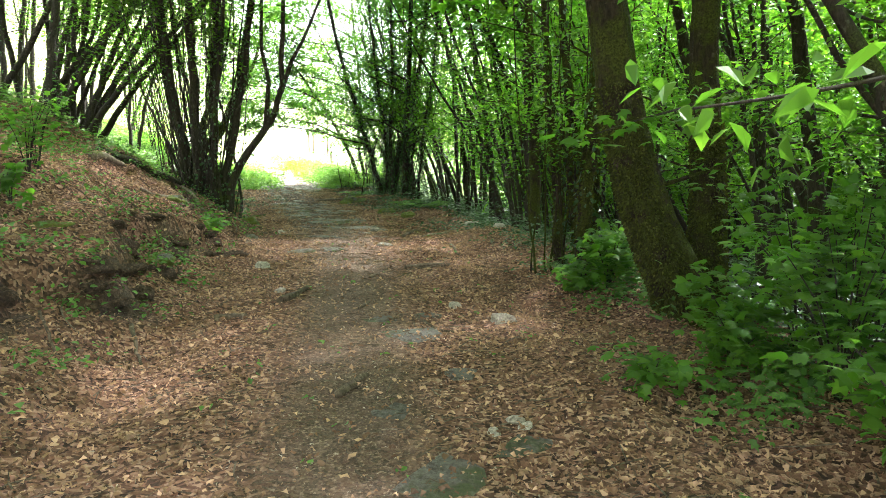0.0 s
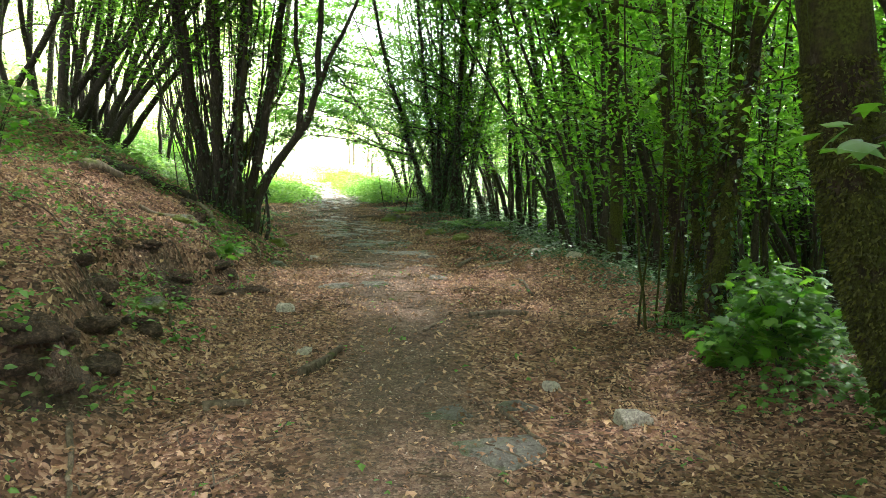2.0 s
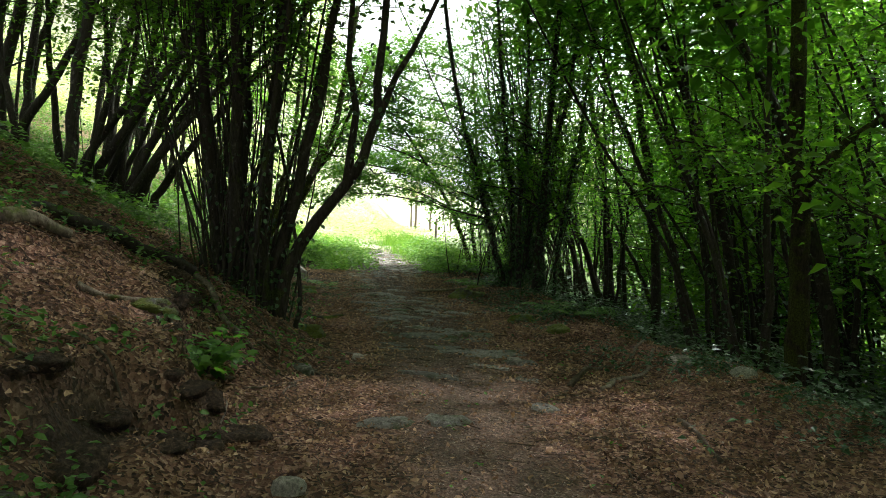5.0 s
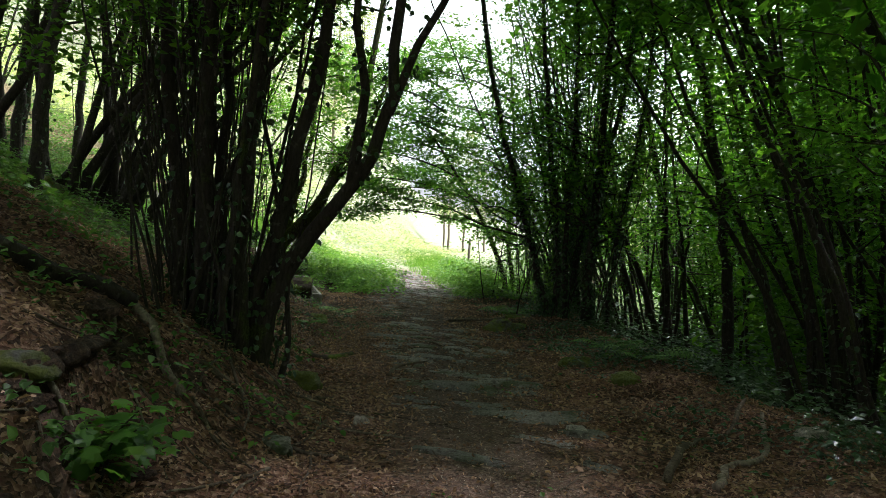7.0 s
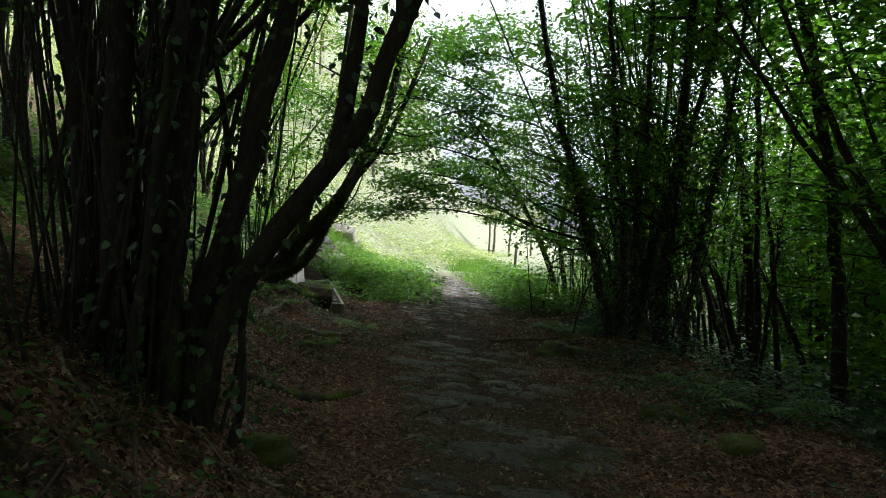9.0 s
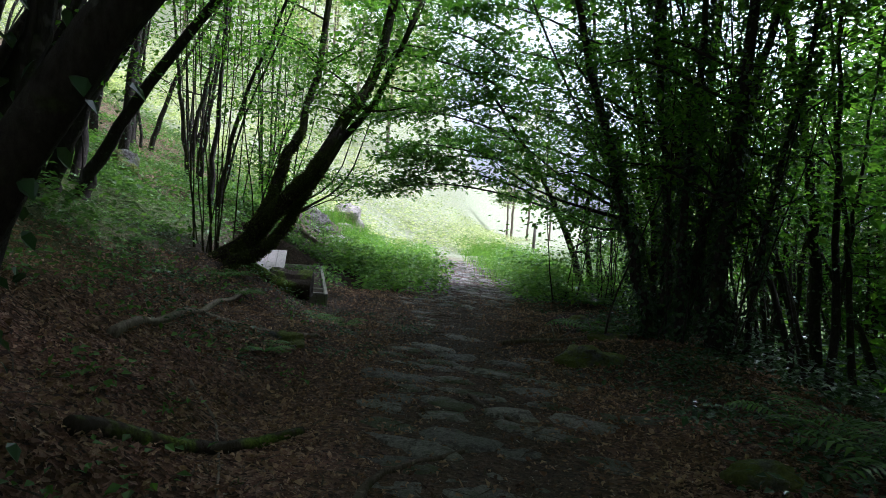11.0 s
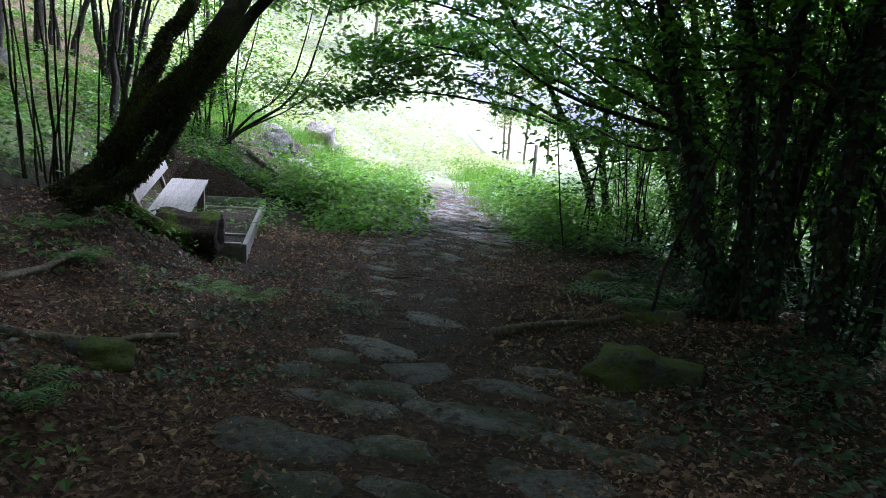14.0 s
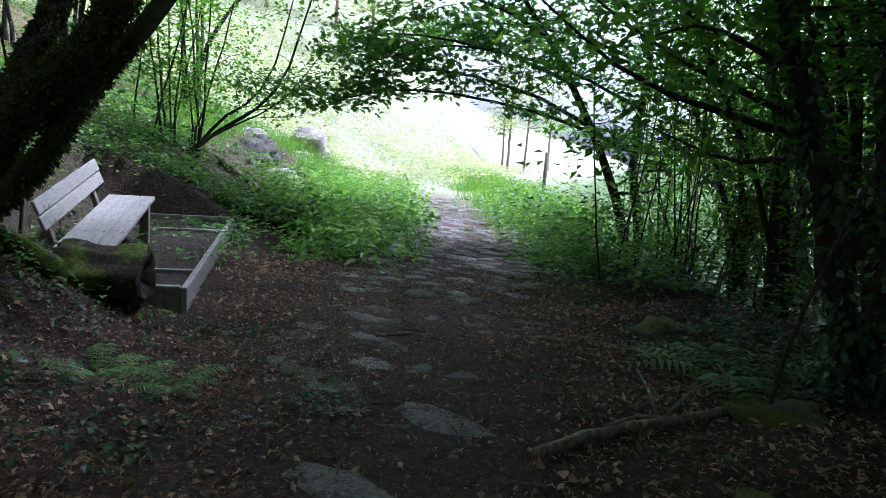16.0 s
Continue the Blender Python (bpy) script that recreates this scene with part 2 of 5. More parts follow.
def tube(line, radii, sides=8, rough=0.08, caps=True, r=rng):
    """A tapered, uneven tube along a line: vertices and lists of faces."""
    line, radii = np.asarray(line), np.asarray(radii)
    n = len(line)
    t = np.gradient(line, axis=0)
    t /= np.linalg.norm(t, axis=1)[:, None] + 1e-9
    ref = np.where(np.abs(t[:, 2:3]) > 0.8, np.array([[1.0, 0, 0]]), np.array([[0, 0, 1.0]]))
    if np.abs(t[0, 2]) > 0.5:
        ref = np.tile([1.0, 0.05, 0], (n, 1))
    elif np.abs(t[:, 2]).max() < 0.95:
        ref = np.tile([0, 0, 1.0], (n, 1))
    a = np.cross(t, ref)
    a /= np.linalg.norm(a, axis=1)[:, None] + 1e-9
    b = np.cross(t, a)
    ang = np.linspace(0, 2 * np.pi, sides, endpoint=False)
    lobes = 1 + rough * r.normal(size=(1, sides)) + (0.5 if sides < 20 else 0.25) * rough * r.normal(size=(n, sides))
    if sides >= 20:
        lobes = lobes + 0.07 * np.sin(3 * ang + 1.0)[None] + 0.05 * np.sin(5 * ang + np.linspace(0, 3, n)[:, None])
    ring = radii[:, None] * lobes
    v = line[:, None] + ring[..., None] * (np.cos(ang)[None, :, None] * a[:, None] + np.sin(ang)[None, :, None] * b[:, None])
    i = np.arange(n - 1)[:, None] * sides
    j, k = np.arange(sides)[None], (np.arange(sides)[None] + 1) % sides
    quads = np.stack([i + j, i + k, i + sides + k, i + sides + j], -1).reshape(-1, 4)
    ends = [np.array([np.arange(sides)[::-1], (n - 1) * sides + np.arange(sides)])] if caps else []
    return v.reshape(-1, 3), [quads, *ends]


def joined(pieces):
    """Several (vertices, groups of faces) as one."""
    verts, by_size, at = [], {}, 0
    for v, groups in pieces:
        verts.append(v)
        for g in groups:
            by_size.setdefault(g.shape[1], []).append(g + at)
        at += len(v)
    return np.concatenate(verts), [np.concatenate(g) for g in by_size.values()]


RHOMB = np.array([(0, 0, 0), (0.42, 0.5, 0.12), (1, 0, -0.06), (0.42, -0.5, 0.12)])
BROAD = np.array([(0, 0, 0), (0.2, 0.42, 0.08), (0.6, 0.45, 0.1), (1, 0, -0.08), (0.6, -0.45, 0.1), (0.2, -0.42, 0.08)])
CURLED = np.array([(0, 0, 0.1), (0.4, 0.42, 0.3), (1, 0.08, 0.28), (0.72, -0.3, 0.0), (0.25, -0.36, 0.14)])
CRINKLED = [np.array(p) for p in (
    [(0, 0, 0.05), (0.18, 0.26, 0.22), (0.45, 0.4, 0.06), (0.62, 0.2, 0.28), (1, 0.05, 0.1), (0.8, -0.2, 0.32), (0.5, -0.36, 0.0), (0.2, -0.22, 0.2)],
    [(0, 0, 0.22), (0.3, 0.4, 0.04), (0.7, 0.26, 0.34), (0.95, -0.05, 0.1), (0.55, -0.14, 0.24), (0.2, -0.36, 0.06)],
    [(0, 0, 0.02), (0.35, 0.2, 0.3), (1, 0.14, 0.1), (0.75, -0.06, 0.0), (0.4, -0.26, 0.32)])]
LOBED = np.array([(0, 0, 0), (0.08, 0.26, 0.03), (0.22, 0.5, 0.0), (0.36, 0.28, 0.05), (0.68, 0.46, -0.03), (0.7, 0.16, 0.04), (1.0, 0, -0.08),
                  (0.7, -0.16, 0.04), (0.68, -0.46, -0.03), (0.36, -0.28, 0.05), (0.22, -0.5, 0.0), (0.08, -0.26, 0.03)])
BLADE = np.array([(0, 0.5, 0), (0.55, 0.35, 0.0), (1, 0, 0), (0.55, -0.35, 0.0), (0, -0.5, 0)])


def unit(v):
    return v / (np.linalg.norm(v, axis=1)[:, None] + 1e-9)


def leaves(shape, places, along, up, length, width):
    """One blade of the given shape at each place."""
    along = unit(along)
    side = unit(np.cross(up, along))
    nrm = np.cross(along, side)
    length, width = np.broadcast_to(length, len(places)), np.broadcast_to(width, len(places))
    v = places[:, None] + along[:, None] * (shape[None, :, 0:1] * length[:, None, None]) + side[:, None] * (shape[None, :, 1:2] * width[:, None, None]) \
        + nrm[:, None] * (shape[None, :, 2:3] * length[:, None, None])
    k = len(shape)
    return v.reshape(-1, 3), [np.arange(len(places) * k).reshape(-1, k)]


def spray(r, centres, per, spread, flat, length, shape=RHOMB, ratio=0.62, droop=0.25, tilt=0.5):
    """Leaves in loose layers about each centre."""
    c = np.repeat(np.asarray(centres), per, axis=0)
    n = len(c)
    off = r.normal(size=(n, 3)) * spread
    off[:, 2] *= flat
    along = np.column_stack([r.normal(size=(n, 2)), r.normal(size=n) * 0.3 - droop])
    up = np.column_stack([r.normal(size=(n, 2)) * tilt, np.ones(n)])
    ln = length * r.uniform(0.6, 1.25, n)
    return leaves(shape, c + off, along, up, ln, ln * ratio)


# ---- the lie of the land ----
YS = [-20, 0, 6, 9, 12, 15, 18, 21, 25, 30, 38, 60]
LEFT = [-1.0, -1.7, -2.2, -2.6, -3.1, -4.2, -5.3, -6.6, -8.1, -9.6, -12.3, -21]
RIGHT = [3.2, 2.7, 2.3, 2.2, 1.4, -0.1, -0.9, -1.6, -3.0, -4.6, -7.0, -14]
RISE = [0.5, 0.55, 0.58, 0.54, 0.66, 0.42, 0.4, 0.42, 0.55, 0.64, 0.68, 0.6]
MID = [0.6, -0.2, -0.8, -1.2, -2.0, -2.8, -3.8, -4.8, -5.9, -7.4, -10.0, -18]


BED = (-6.56, 20.27, -0.477, 0.879)     # a corner of the gravel bed and the way it runs


def bare(x, y):
    """Bare earth of the slipped bank beyond the bench."""
    return np.clip(1.8 * np.exp(-((x + 11.5 + 0.4 * (y - 29.5)) / 0.9) ** 2 - ((y - 29.5) / 2.6) ** 2), 0, 1)


def lump(x, y):
    return 0.05 * np.sin(1.7 * x + 0.6 * y) * np.sin(1.3 * y - 0.7 * x) + 0.03 * np.sin(4.1 * x - 2.2 * y) * np.sin(3.3 * y + 1.1 * x)


def land(x, y):
    x, y = np.asarray(x, float), np.asarray(y, float)
    l, r, s = np.interp(y, YS, LEFT), np.interp(y, YS, RIGHT), np.interp(y, YS, RISE)
    d = np.maximum(l - x, 0)
    ease = np.interp(y, [10, 16, 22, 26, 40], [0.5, 1.0, 0.9, 0.5, 0.6])
    near = np.sqrt(np.minimum(d, 2.2) ** 2 + 0.09) - 0.3
    z = -0.12 + s * (near + np.clip(d - 2.2, 0, 4) * ease + np.clip(d - 6.2, 0, 40) * 0.7)
    strength = np.clip((y - 4.2) / 1.0, 0, 1) * np.clip((11.2 - y) / 1.2, 0, 1)
    ledge = 0.95 + 0.28 * np.sin(1.9 * y) + 0.12 * np.sin(5.3 * y)
    z += strength * 0.36 * (np.clip((d - ledge) / 0.12, 0, 1) - 0.35 * np.clip((d - 0.2) / 1.4, 0, 1))
    z += np.clip(d / 0.8, 0, 1) * np.clip((y - 2) / 1.5, 0, 1) * np.clip((14 - y) / 2, 0, 1) * (0.05 * np.sin(6.3 * x + 2.1 * y) * np.sin(5.1 * y - 1.7 * x) + 0.03 * np.sin(11.3 * x - 4.0 * y) * np.sin(9.7 * y + 3.1 * x))
    q = x + 0.28 * (y - 16) + 3.3
    z += 0.3 * np.clip(y - 42, 0, 80) * np.clip((6.0 - q) / 13, 0, 1) ** 2
    e = np.maximum(x - r, 0)
    z -= 0.42 * (np.sqrt(np.minimum(e, 6) ** 2 + 0.6) - 0.775 + np.clip(e - 6, 0, 6) * 0.3)
    z += 0.1 * np.exp(-((x - r + 0.3) / 0.45) ** 2)
    off = np.minimum(1, np.maximum(0, np.abs(x - np.interp(y, YS, MID)) - 0.7))
    z = z + lump(x, y) * (0.15 + off * 1.3)
    a, b = BED[2] * (x - BED[0]) + BED[3] * (y - BED[1]), -BED[3] * (x - BED[0]) + BED[2] * (y - BED[1])
    inside = np.clip((a + 0.15) / 0.15, 0, 1) * np.clip((4.1 - a) / 0.15, 0, 1) * np.clip((b + 0.15) / 0.15, 0, 1) * np.clip((1.8 - b) / 0.15, 0, 1)
    return np.where(inside > 0, z + inside * (np.minimum(z, -0.1 + 0.03 * a) - z), z)


def spaced(lo, a, b, hi, step, grow):
    mid = list(np.arange(a, b, step))
    out, s = [], step
    while mid[-1] < hi:
        s *= grow
        mid.append(mid[-1] + s)
    s = step
    while mid[0] > lo:
        s *= grow
        mid.insert(0, mid[0] - s)
    return np.array(mid)


def build_ground():
    xs, ys = spaced(-900, -9, 3.5, 900, 0.12, 1.1), spaced(-900, 0.8, 25, 1500, 0.12, 1.1)
    X, Y = np.meshgrid(xs, ys)
    Z = land(X, Y)
    near = (np.abs(X + 3) < 9) & (Y > 0) & (Y < 28)
    Z += np.where(near, rng.normal(size=X.shape) * 0.006, 0)
    nx, ny = len(xs), len(ys)
    i = (np.arange(ny - 1)[:, None] * nx + np.arange(nx - 1)[None]).ravel()
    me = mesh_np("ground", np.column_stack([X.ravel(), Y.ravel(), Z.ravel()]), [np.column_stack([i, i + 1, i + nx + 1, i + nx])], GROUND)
    dirt = np.exp(-((X - np.interp(Y, YS, MID)) / np.interp(Y, [0, 10, 16, 30], [0.45, 0.6, 1.0, 1.3])) ** 4) * (0.75 + 2.5 * lump(X * 2.1, Y * 1.4))
    d = np.interp(Y, YS, LEFT) - X
    ledge = 0.95 + 0.28 * np.sin(1.9 * Y) + 0.12 * np.sin(5.3 * Y)
    dirt = dirt * np.clip((39 - Y) / 4, 0, 1)
    dirt = np.maximum(dirt, 0.85 * np.clip((Y - 14.5) / 4, 0, 1) * np.clip((30 - Y) / 4, 0, 1) * np.clip((5 - d) / 2, 0, 1))
    dirt = np.maximum(dirt, 0.98 * np.exp(-((d - ledge + 0.02) / 0.17) ** 2) * np.clip(0.75 + 0.5 * np.sin(4.7 * Y), 0, 1) * ((Y > 4.4) & (Y < 11.4)))
    green = np.clip((Y - 23 + 2 * np.sin(X)) / 5, 0, 1) * np.clip((np.abs(X - np.interp(Y, YS, MID)) - 0.9) / 0.6, 0, 1)
    green = np.maximum(green, np.clip((d - 2.0 + 0.8 * np.sin(1.3 * X + 0.7 * Y)) / 2.5, 0, 0.85) * np.clip((Y - 12) / 4, 0, 1))
    green = np.maximum(green, np.clip((d - 7) / 4, 0, 0.6))
    green = green * (1 - 0.65 * np.clip((Y - 21) / 2, 0, 1) * np.clip((34 - Y) / 2, 0, 1) * np.clip((d + 1.5) / 1.5, 0, 1))
    slip = bare(X, Y)
    dirt, green = np.maximum(dirt, slip), green * (1 - slip)
    humus_and_shade = np.maximum(slip, np.clip((Y - 12.5) / 4, 0, 1) * np.clip((31 - Y) / 5, 0, 1))
    # shade below the eroded ledge, put into the colour as a dark band
    humus_and_shade = np.maximum(humus_and_shade, np.exp(-((d - ledge + 0.02) / 0.2) ** 2) * ((Y > 4.4) & (Y < 11.4)))
    cov = np.column_stack([np.clip(dirt, 0, 1).ravel(), green.ravel(), ((1 - slip) * np.clip((Y - 33 + 1.5 * np.sin(X * 0.8)) / 5, 0, 1) * np.clip((np.interp(Y, YS, RIGHT) + 5 - X) / 4, 0, 1)).ravel(), humus_and_shade.ravel()]).astype(np.float32)
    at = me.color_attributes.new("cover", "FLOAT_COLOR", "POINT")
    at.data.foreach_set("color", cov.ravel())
    return tagged(new("ground", me), "brown leaf-littered woodland floor with a trodden earth path", "ground", kind="structure")


build_ground()


# ---- trees ----
def grow(name, label, base, stems, seed, group="", branches=7, reach=1.2, from_part=0.35, per=26, spread=0.28, leaf=0.08, shape=RHOMB, leaf_mat=None,
         bark=None, sides=8, ivy=0, flat=0.4, twig=0.4, shoots=0, fuzz=0):
    """A tree with one stem or more. Each stem: (list of points from the base, radius at the foot, radius at the top)."""
    r = np.random.default_rng(seed)
    leaf_mat, bark = leaf_mat or LEAF, bark or BARK
    z0 = float(land(base[0], base[1]))
    top = empty(name, (base[0], base[1], z0), label, "tree", group)
    twigs, centres, climbing, mossy = [], [], [], []
    for pts, r0, r1 in stems:
        length = sum(np.linalg.norm(np.subtract(a, b)) for a, b in zip(pts, pts[1:]))
        n = max(6, int(length / (0.4 if r0 < 0.19 else 0.12)))
        line = smooth_line(pts, n)
        line[1:] += r.normal(size=(n - 1, 3)) * [[0.014, 0.014, 0.0]] * (min(1.5, r0 * 14 + 0.3) if r0 < 0.19 else 0.25)
        u = np.linspace(0, 1, n)
        rad = r0 + (r1 - r0) * u ** 0.8
        rad[0] *= 1.35
        if r0 > 0.19:
            rad = rad * (1 + 0.6 * np.exp(-u * 24))
        v, f = tube(line, rad, sides if r0 > 0.03 else 5, 0.07 if r0 < 0.19 else 0.045, True, r)
        part("stem", mesh_np("stem", v, f, bark), top)
        if ivy and r0 > 0.03:
            m = int(ivy * length)
            k = r.uniform(0, 0.85, m)
            p = np.column_stack([np.interp(k, u, line[:, c]) for c in range(3)])
            a = r.uniform(0, 2 * np.pi, m)
            out = np.column_stack([np.cos(a), np.sin(a), np.zeros(m)])
            p = p + out * (np.interp(k, u, rad) + r.uniform(0.0, 0.09, m))[:, None]
            climbing.append(leaves(BROAD, p, out * 0.6 + [[0, 0, -0.7]] + r.normal(size=(m, 3)) * 0.3, out + r.normal(size=(m, 3)) * 0.3, r.uniform(0.04, 0.08, m), 0.05))
        if fuzz and r0 > 0.05:
            m = int(fuzz * length * min(1.5, r0 / 0.1))
            k = r.uniform(0, 0.6, m)
            p = np.column_stack([np.interp(k, u, line[:, c]) for c in range(3)])
            way = np.column_stack([np.interp(k, u, np.gradient(line[:, c])) for c in range(3)])
            out = unit(np.cross(way, r.normal(size=(m, 3))))
            p = p + out * (np.interp(k, u, rad) * 0.98)[:, None]
            mossy.append(leaves(RHOMB, p, out + [[0, 0, -0.6]] + r.normal(size=(m, 3)) * 0.4, r.normal(size=(m, 3)), r.uniform(0.015, 0.045, m), 0.02))
        count = branches if r0 > 0.024 else shoots
        for _ in range(count):
            k = r.uniform(from_part, 1.0)
            p = np.array([np.interp(k, u, line[:, c]) for c in range(3)])
            a = r.uniform(0, 2 * np.pi)
            ln = reach * r.uniform(0.5, 1.25) * (1.15 - 0.5 * k)
            rise = r.uniform(-0.05, 0.7)
            end = p + ln * np.array([np.cos(a), np.sin(a), rise])
            mid = (p + end) / 2 + r.normal(size=3) * 0.1 * ln
            bl = smooth_line([p, mid, end], 6)
            br = max(0.006, twig * np.interp(k, u, rad))
            twigs.append(tube(bl, np.linspace(br, 0.004, 6), 4, 0.05, False, r))
            centres += [bl[i] for i in (2, 3, 4, 5)]
            centres.append(bl[5] + r.normal(size=3) * 0.2 * ln)
    if twigs:
        v, f = joined(twigs)
        tagged(part("branchwork", mesh_np("branchwork", v, f, bark), top), kind="stuff")
    if per:
        v, f = spray(r, centres, per, spread, flat, leaf, shape)
        tagged(part("crown", mesh_np("crown", v, f, leaf_mat, False), top), kind="stuff")
    if mossy:
        v, f = joined(mossy)
        tagged(part("moss", mesh_np("moss", v, f, MOSS_TUFT, False), top, "shaggy dull green moss on the bark"), kind="stuff")
    if climbing:
        v, f = joined(climbing)
        tagged(part("ivy", mesh_np("ivy", v, f, LEAF_IVY, False), top, "dark glossy ivy leaves climbing the stems"), kind="stuff")
    return top


def fan(r, n, tops, height, r0, foot=0.25, kink=0.25):
    """n stems from one stool, each to one of the tops (dx, dy), bending upwards."""
    out = []
    for i in range(n):
        dx, dy = tops[i % len(tops)]
        dx, dy = dx + r.normal() * 0.12, dy + r.normal() * 0.2
        h = height * r.uniform(0.85, 1.15)
        f = (r.normal() * foot + dx * 0.06, r.normal() * foot)
        out.append(([(f[0] * 0.8, f[1] * 0.8, -0.55), (f[0] * 0.95, f[1] * 0.95, 0.05), (f[0] + dx * 0.24, f[1] + dy * 0.24, h * 0.2), (f[0] + dx * (0.6 + kink * 0.3), f[1] + dy * 0.6, h * 0.5),
                     (f[0] + dx * 1.0, f[1] + dy, h)], r0 * r.uniform(0.7, 1.2), r0 * 0.25))
    return out


R = np.random.default_rng(3)
clump_b = []
for foot, mid, top_, depth, r0 in [(-0.42, -0.8, -1.15, 0.1, 0.07), (-0.36, -0.55, -0.7, -0.15, 0.1), (-0.22, -0.3, -0.35, 0.2, 0.085), (-0.12, -0.08, -0.05, -0.2, 0.115), (0.0, 0.12, 0.3, 0.1, 0.09),
                                   (0.14, 0.3, 0.45, -0.1, 0.115), (0.26, 0.75, 1.05, 0.05, 0.1), (0.2, 0.5, 0.9, 0.3, 0.07), (-0.3, -1.0, -1.6, 0.35, 0.06), (0.05, 0.45, 0.8, -0.25, 0.06)]:
    clump_b.append(([(foot, depth, -0.55), (foot, depth, 0.1), (foot + (mid - foot) * 0.35, depth * 1.2, 1.1), (mid, depth * 1.8, 2.5), (mid + (top_ - mid) * 0.6, depth * 2.5, 4.4), (top_, depth * 3, 7.2)], r0, r0 * 0.3))
clump_b.append(([(0.3, 0, -0.55), (0.38, 0, 0.1), (0.52, 0, 0.62), (1.05, 0.05, 1.32), (1.32, 0.08, 1.8), (1.42, 0.1, 2.6), (1.5, 0.2, 4.2), (1.9, 0.2, 6.6)], 0.095, 0.03))
clump_b.append(([(1.1, 0.06, 1.4), (1.15, 0.1, 2.2), (1.05, 0.1, 3.2), (1.2, 0.2, 5.6)], 0.05, 0.02))
clump_b.append(([(1.35, 0.09, 2.0), (1.65, 0.1, 2.7), (2.1, 0.15, 3.6), (2.6, 0.2, 5.2)], 0.045, 0.015))
clump_b += fan(R, 12, [(-1.2, 0), (-0.8, 0.4), (-0.5, -0.2), (0.1, 0.3), (0.6, 0), (0.9, 0.3)], 6.0, 0.036, 0.2)
clump_b += [([(p[0] - 0.12, p[1] - 0.25, p[2]) for p in pts], a, b) for pts, a, b in fan(R, 42, [(-1.0, 0), (-0.8, 0.3), (-0.6, -0.2), (-0.4, 0.2), (-0.2, -0.3), (0.15, 0.1), (0.4, -0.1)], 4.8, 0.017, 0.24)]
grow("coppiced_tree", "many-stemmed coppiced hazel on the bank beside the path", (-4.38, 12.5), clump_b, 11, branches=8, reach=1.4, from_part=0.74, per=30, leaf=0.085, shoots=1, ivy=14, twig=0.3)
clump_a = fan(R, 17, [(-0.6, 0), (0.4, 0.3), (1.4, 0), (2.4, 0.4), (3.4, 0), (4.4, -0.2), (1.6, 0.8), (5.4, 0), (2.8, 0.6)], 7.6, 0.125, 0.4)
clump_a += fan(R, 8, [(-0.8, 0), (-0.4, 0.3), (0.6, -0.2)], 5, 0.02, 0.6)
grow("coppiced_tree", "large coppiced tree with dark leaning stems on the bank", (-10.15, 18.0), clump_a, 12, branches=10, reach=1.8, from_part=0.74, per=36, leaf=0.1, twig=0.3)
lean = [([(-0.25, -0.15, -0.5), (-0.1, -0.1, -0.05), (0.27, 0.08, 0.24), (0.55, 0.12, 0.6), (0.83, 0.14, 0.92), (1.12, 0.32, 1.32), (1.26, 0.62, 1.85), (1.38, 1.1, 2.45), (1.52, 1.4, 3.1), (1.8, 1.7, 5.8)], 0.165, 0.06),
        ([(-0.1, -0.25, -0.5), (0.25, -0.15, 0.02), (0.65, -0.02, 0.22), (0.86, 0.2, 0.64), (0.97, 0.55, 1.15), (1.2, 1.1, 1.92), (1.5, 1.4, 2.5), (2.1, 1.7, 4.4)], 0.1, 0.04),
        ([(0.35, 0.1, 0.42), (0.62, 0.14, 0.86), (0.55, 0.5, 1.38), (0.48, 0.95, 1.88), (0.45, 1.55, 3.1), (0.5, 1.8, 5.6)], 0.09, 0.04)]
lean += [([(p[0] - 0.35, p[1] + 0.15, p[2]) for p in pts], a, b) for pts, a, b in fan(R, 13, [(-0.5, 0), (-0.3, 0.3), (-0.2, -0.2), (0.0, 0.2), (0.15, 0)], 4.6, 0.018, 0.24)]
grow("leaning_tree", "dark leaning tree with three thick trunks above the bench", (-7.45, 18.9), lean, 13, branches=9, reach=1.4, from_part=0.72, per=30, leaf=0.09, shoots=1, fuzz=420, bark=BARK_MOSSY, sides=14)
right = [([(0.05, 0, -0.4), (-0.05, 0, 0.2), (-0.36, 0, 1.35), (-0.7, 0, 2.4), (-1.4, 0, 5), (-1.9, 0, 9)], 0.09, 0.04),
         ([(0.2, 0.25, -0.4), (0.1, 0.3, 1.8), (-0.2, 0.3, 4), (-0.6, 0.2, 8.5)], 0.075, 0.03),
         ([(0.75, -0.45, -0.5), (0.75, -0.45, 1.0), (0.85, -0.45, 3), (1.0, -0.4, 8.5)], 0.12, 0.05),
         ([(0.35, -0.2, -0.4), (0.3, -0.2, 1.8), (0.35, -0.2, 4), (0.2, -0.2, 8)], 0.06, 0.03),
         ([(0.3, 0.1, -0.4), (0.5, 0.1, 1.2), (0.9, 0.1, 2.6), (1.3, 0.1, 5), (1.5, 0, 8)], 0.08, 0.03),
         ([(1.1, -0.3, -0.6), (1.25, -0.3, 1.6), (1.6, -0.3, 4), (1.9, -0.3, 8)], 0.05, 0.02)]
right += [([(p[0] + 0.5, p[1] - 0.2, p[2]) for p in pts], a, b) for pts, a, b in fan(R, 12, [(-0.1, 0), (0.3, 0.3), (0.6, -0.2), (0.9, 0.2)], 5.5, 0.02, 0.35)]
grow("ivy_clad_tree", "ivy-clad cluster of dark trunks at the path's edge", (-1.88, 20.4), right, 14, branches=15, reach=1.8, from_part=0.38, per=40, leaf=0.095, ivy=150)
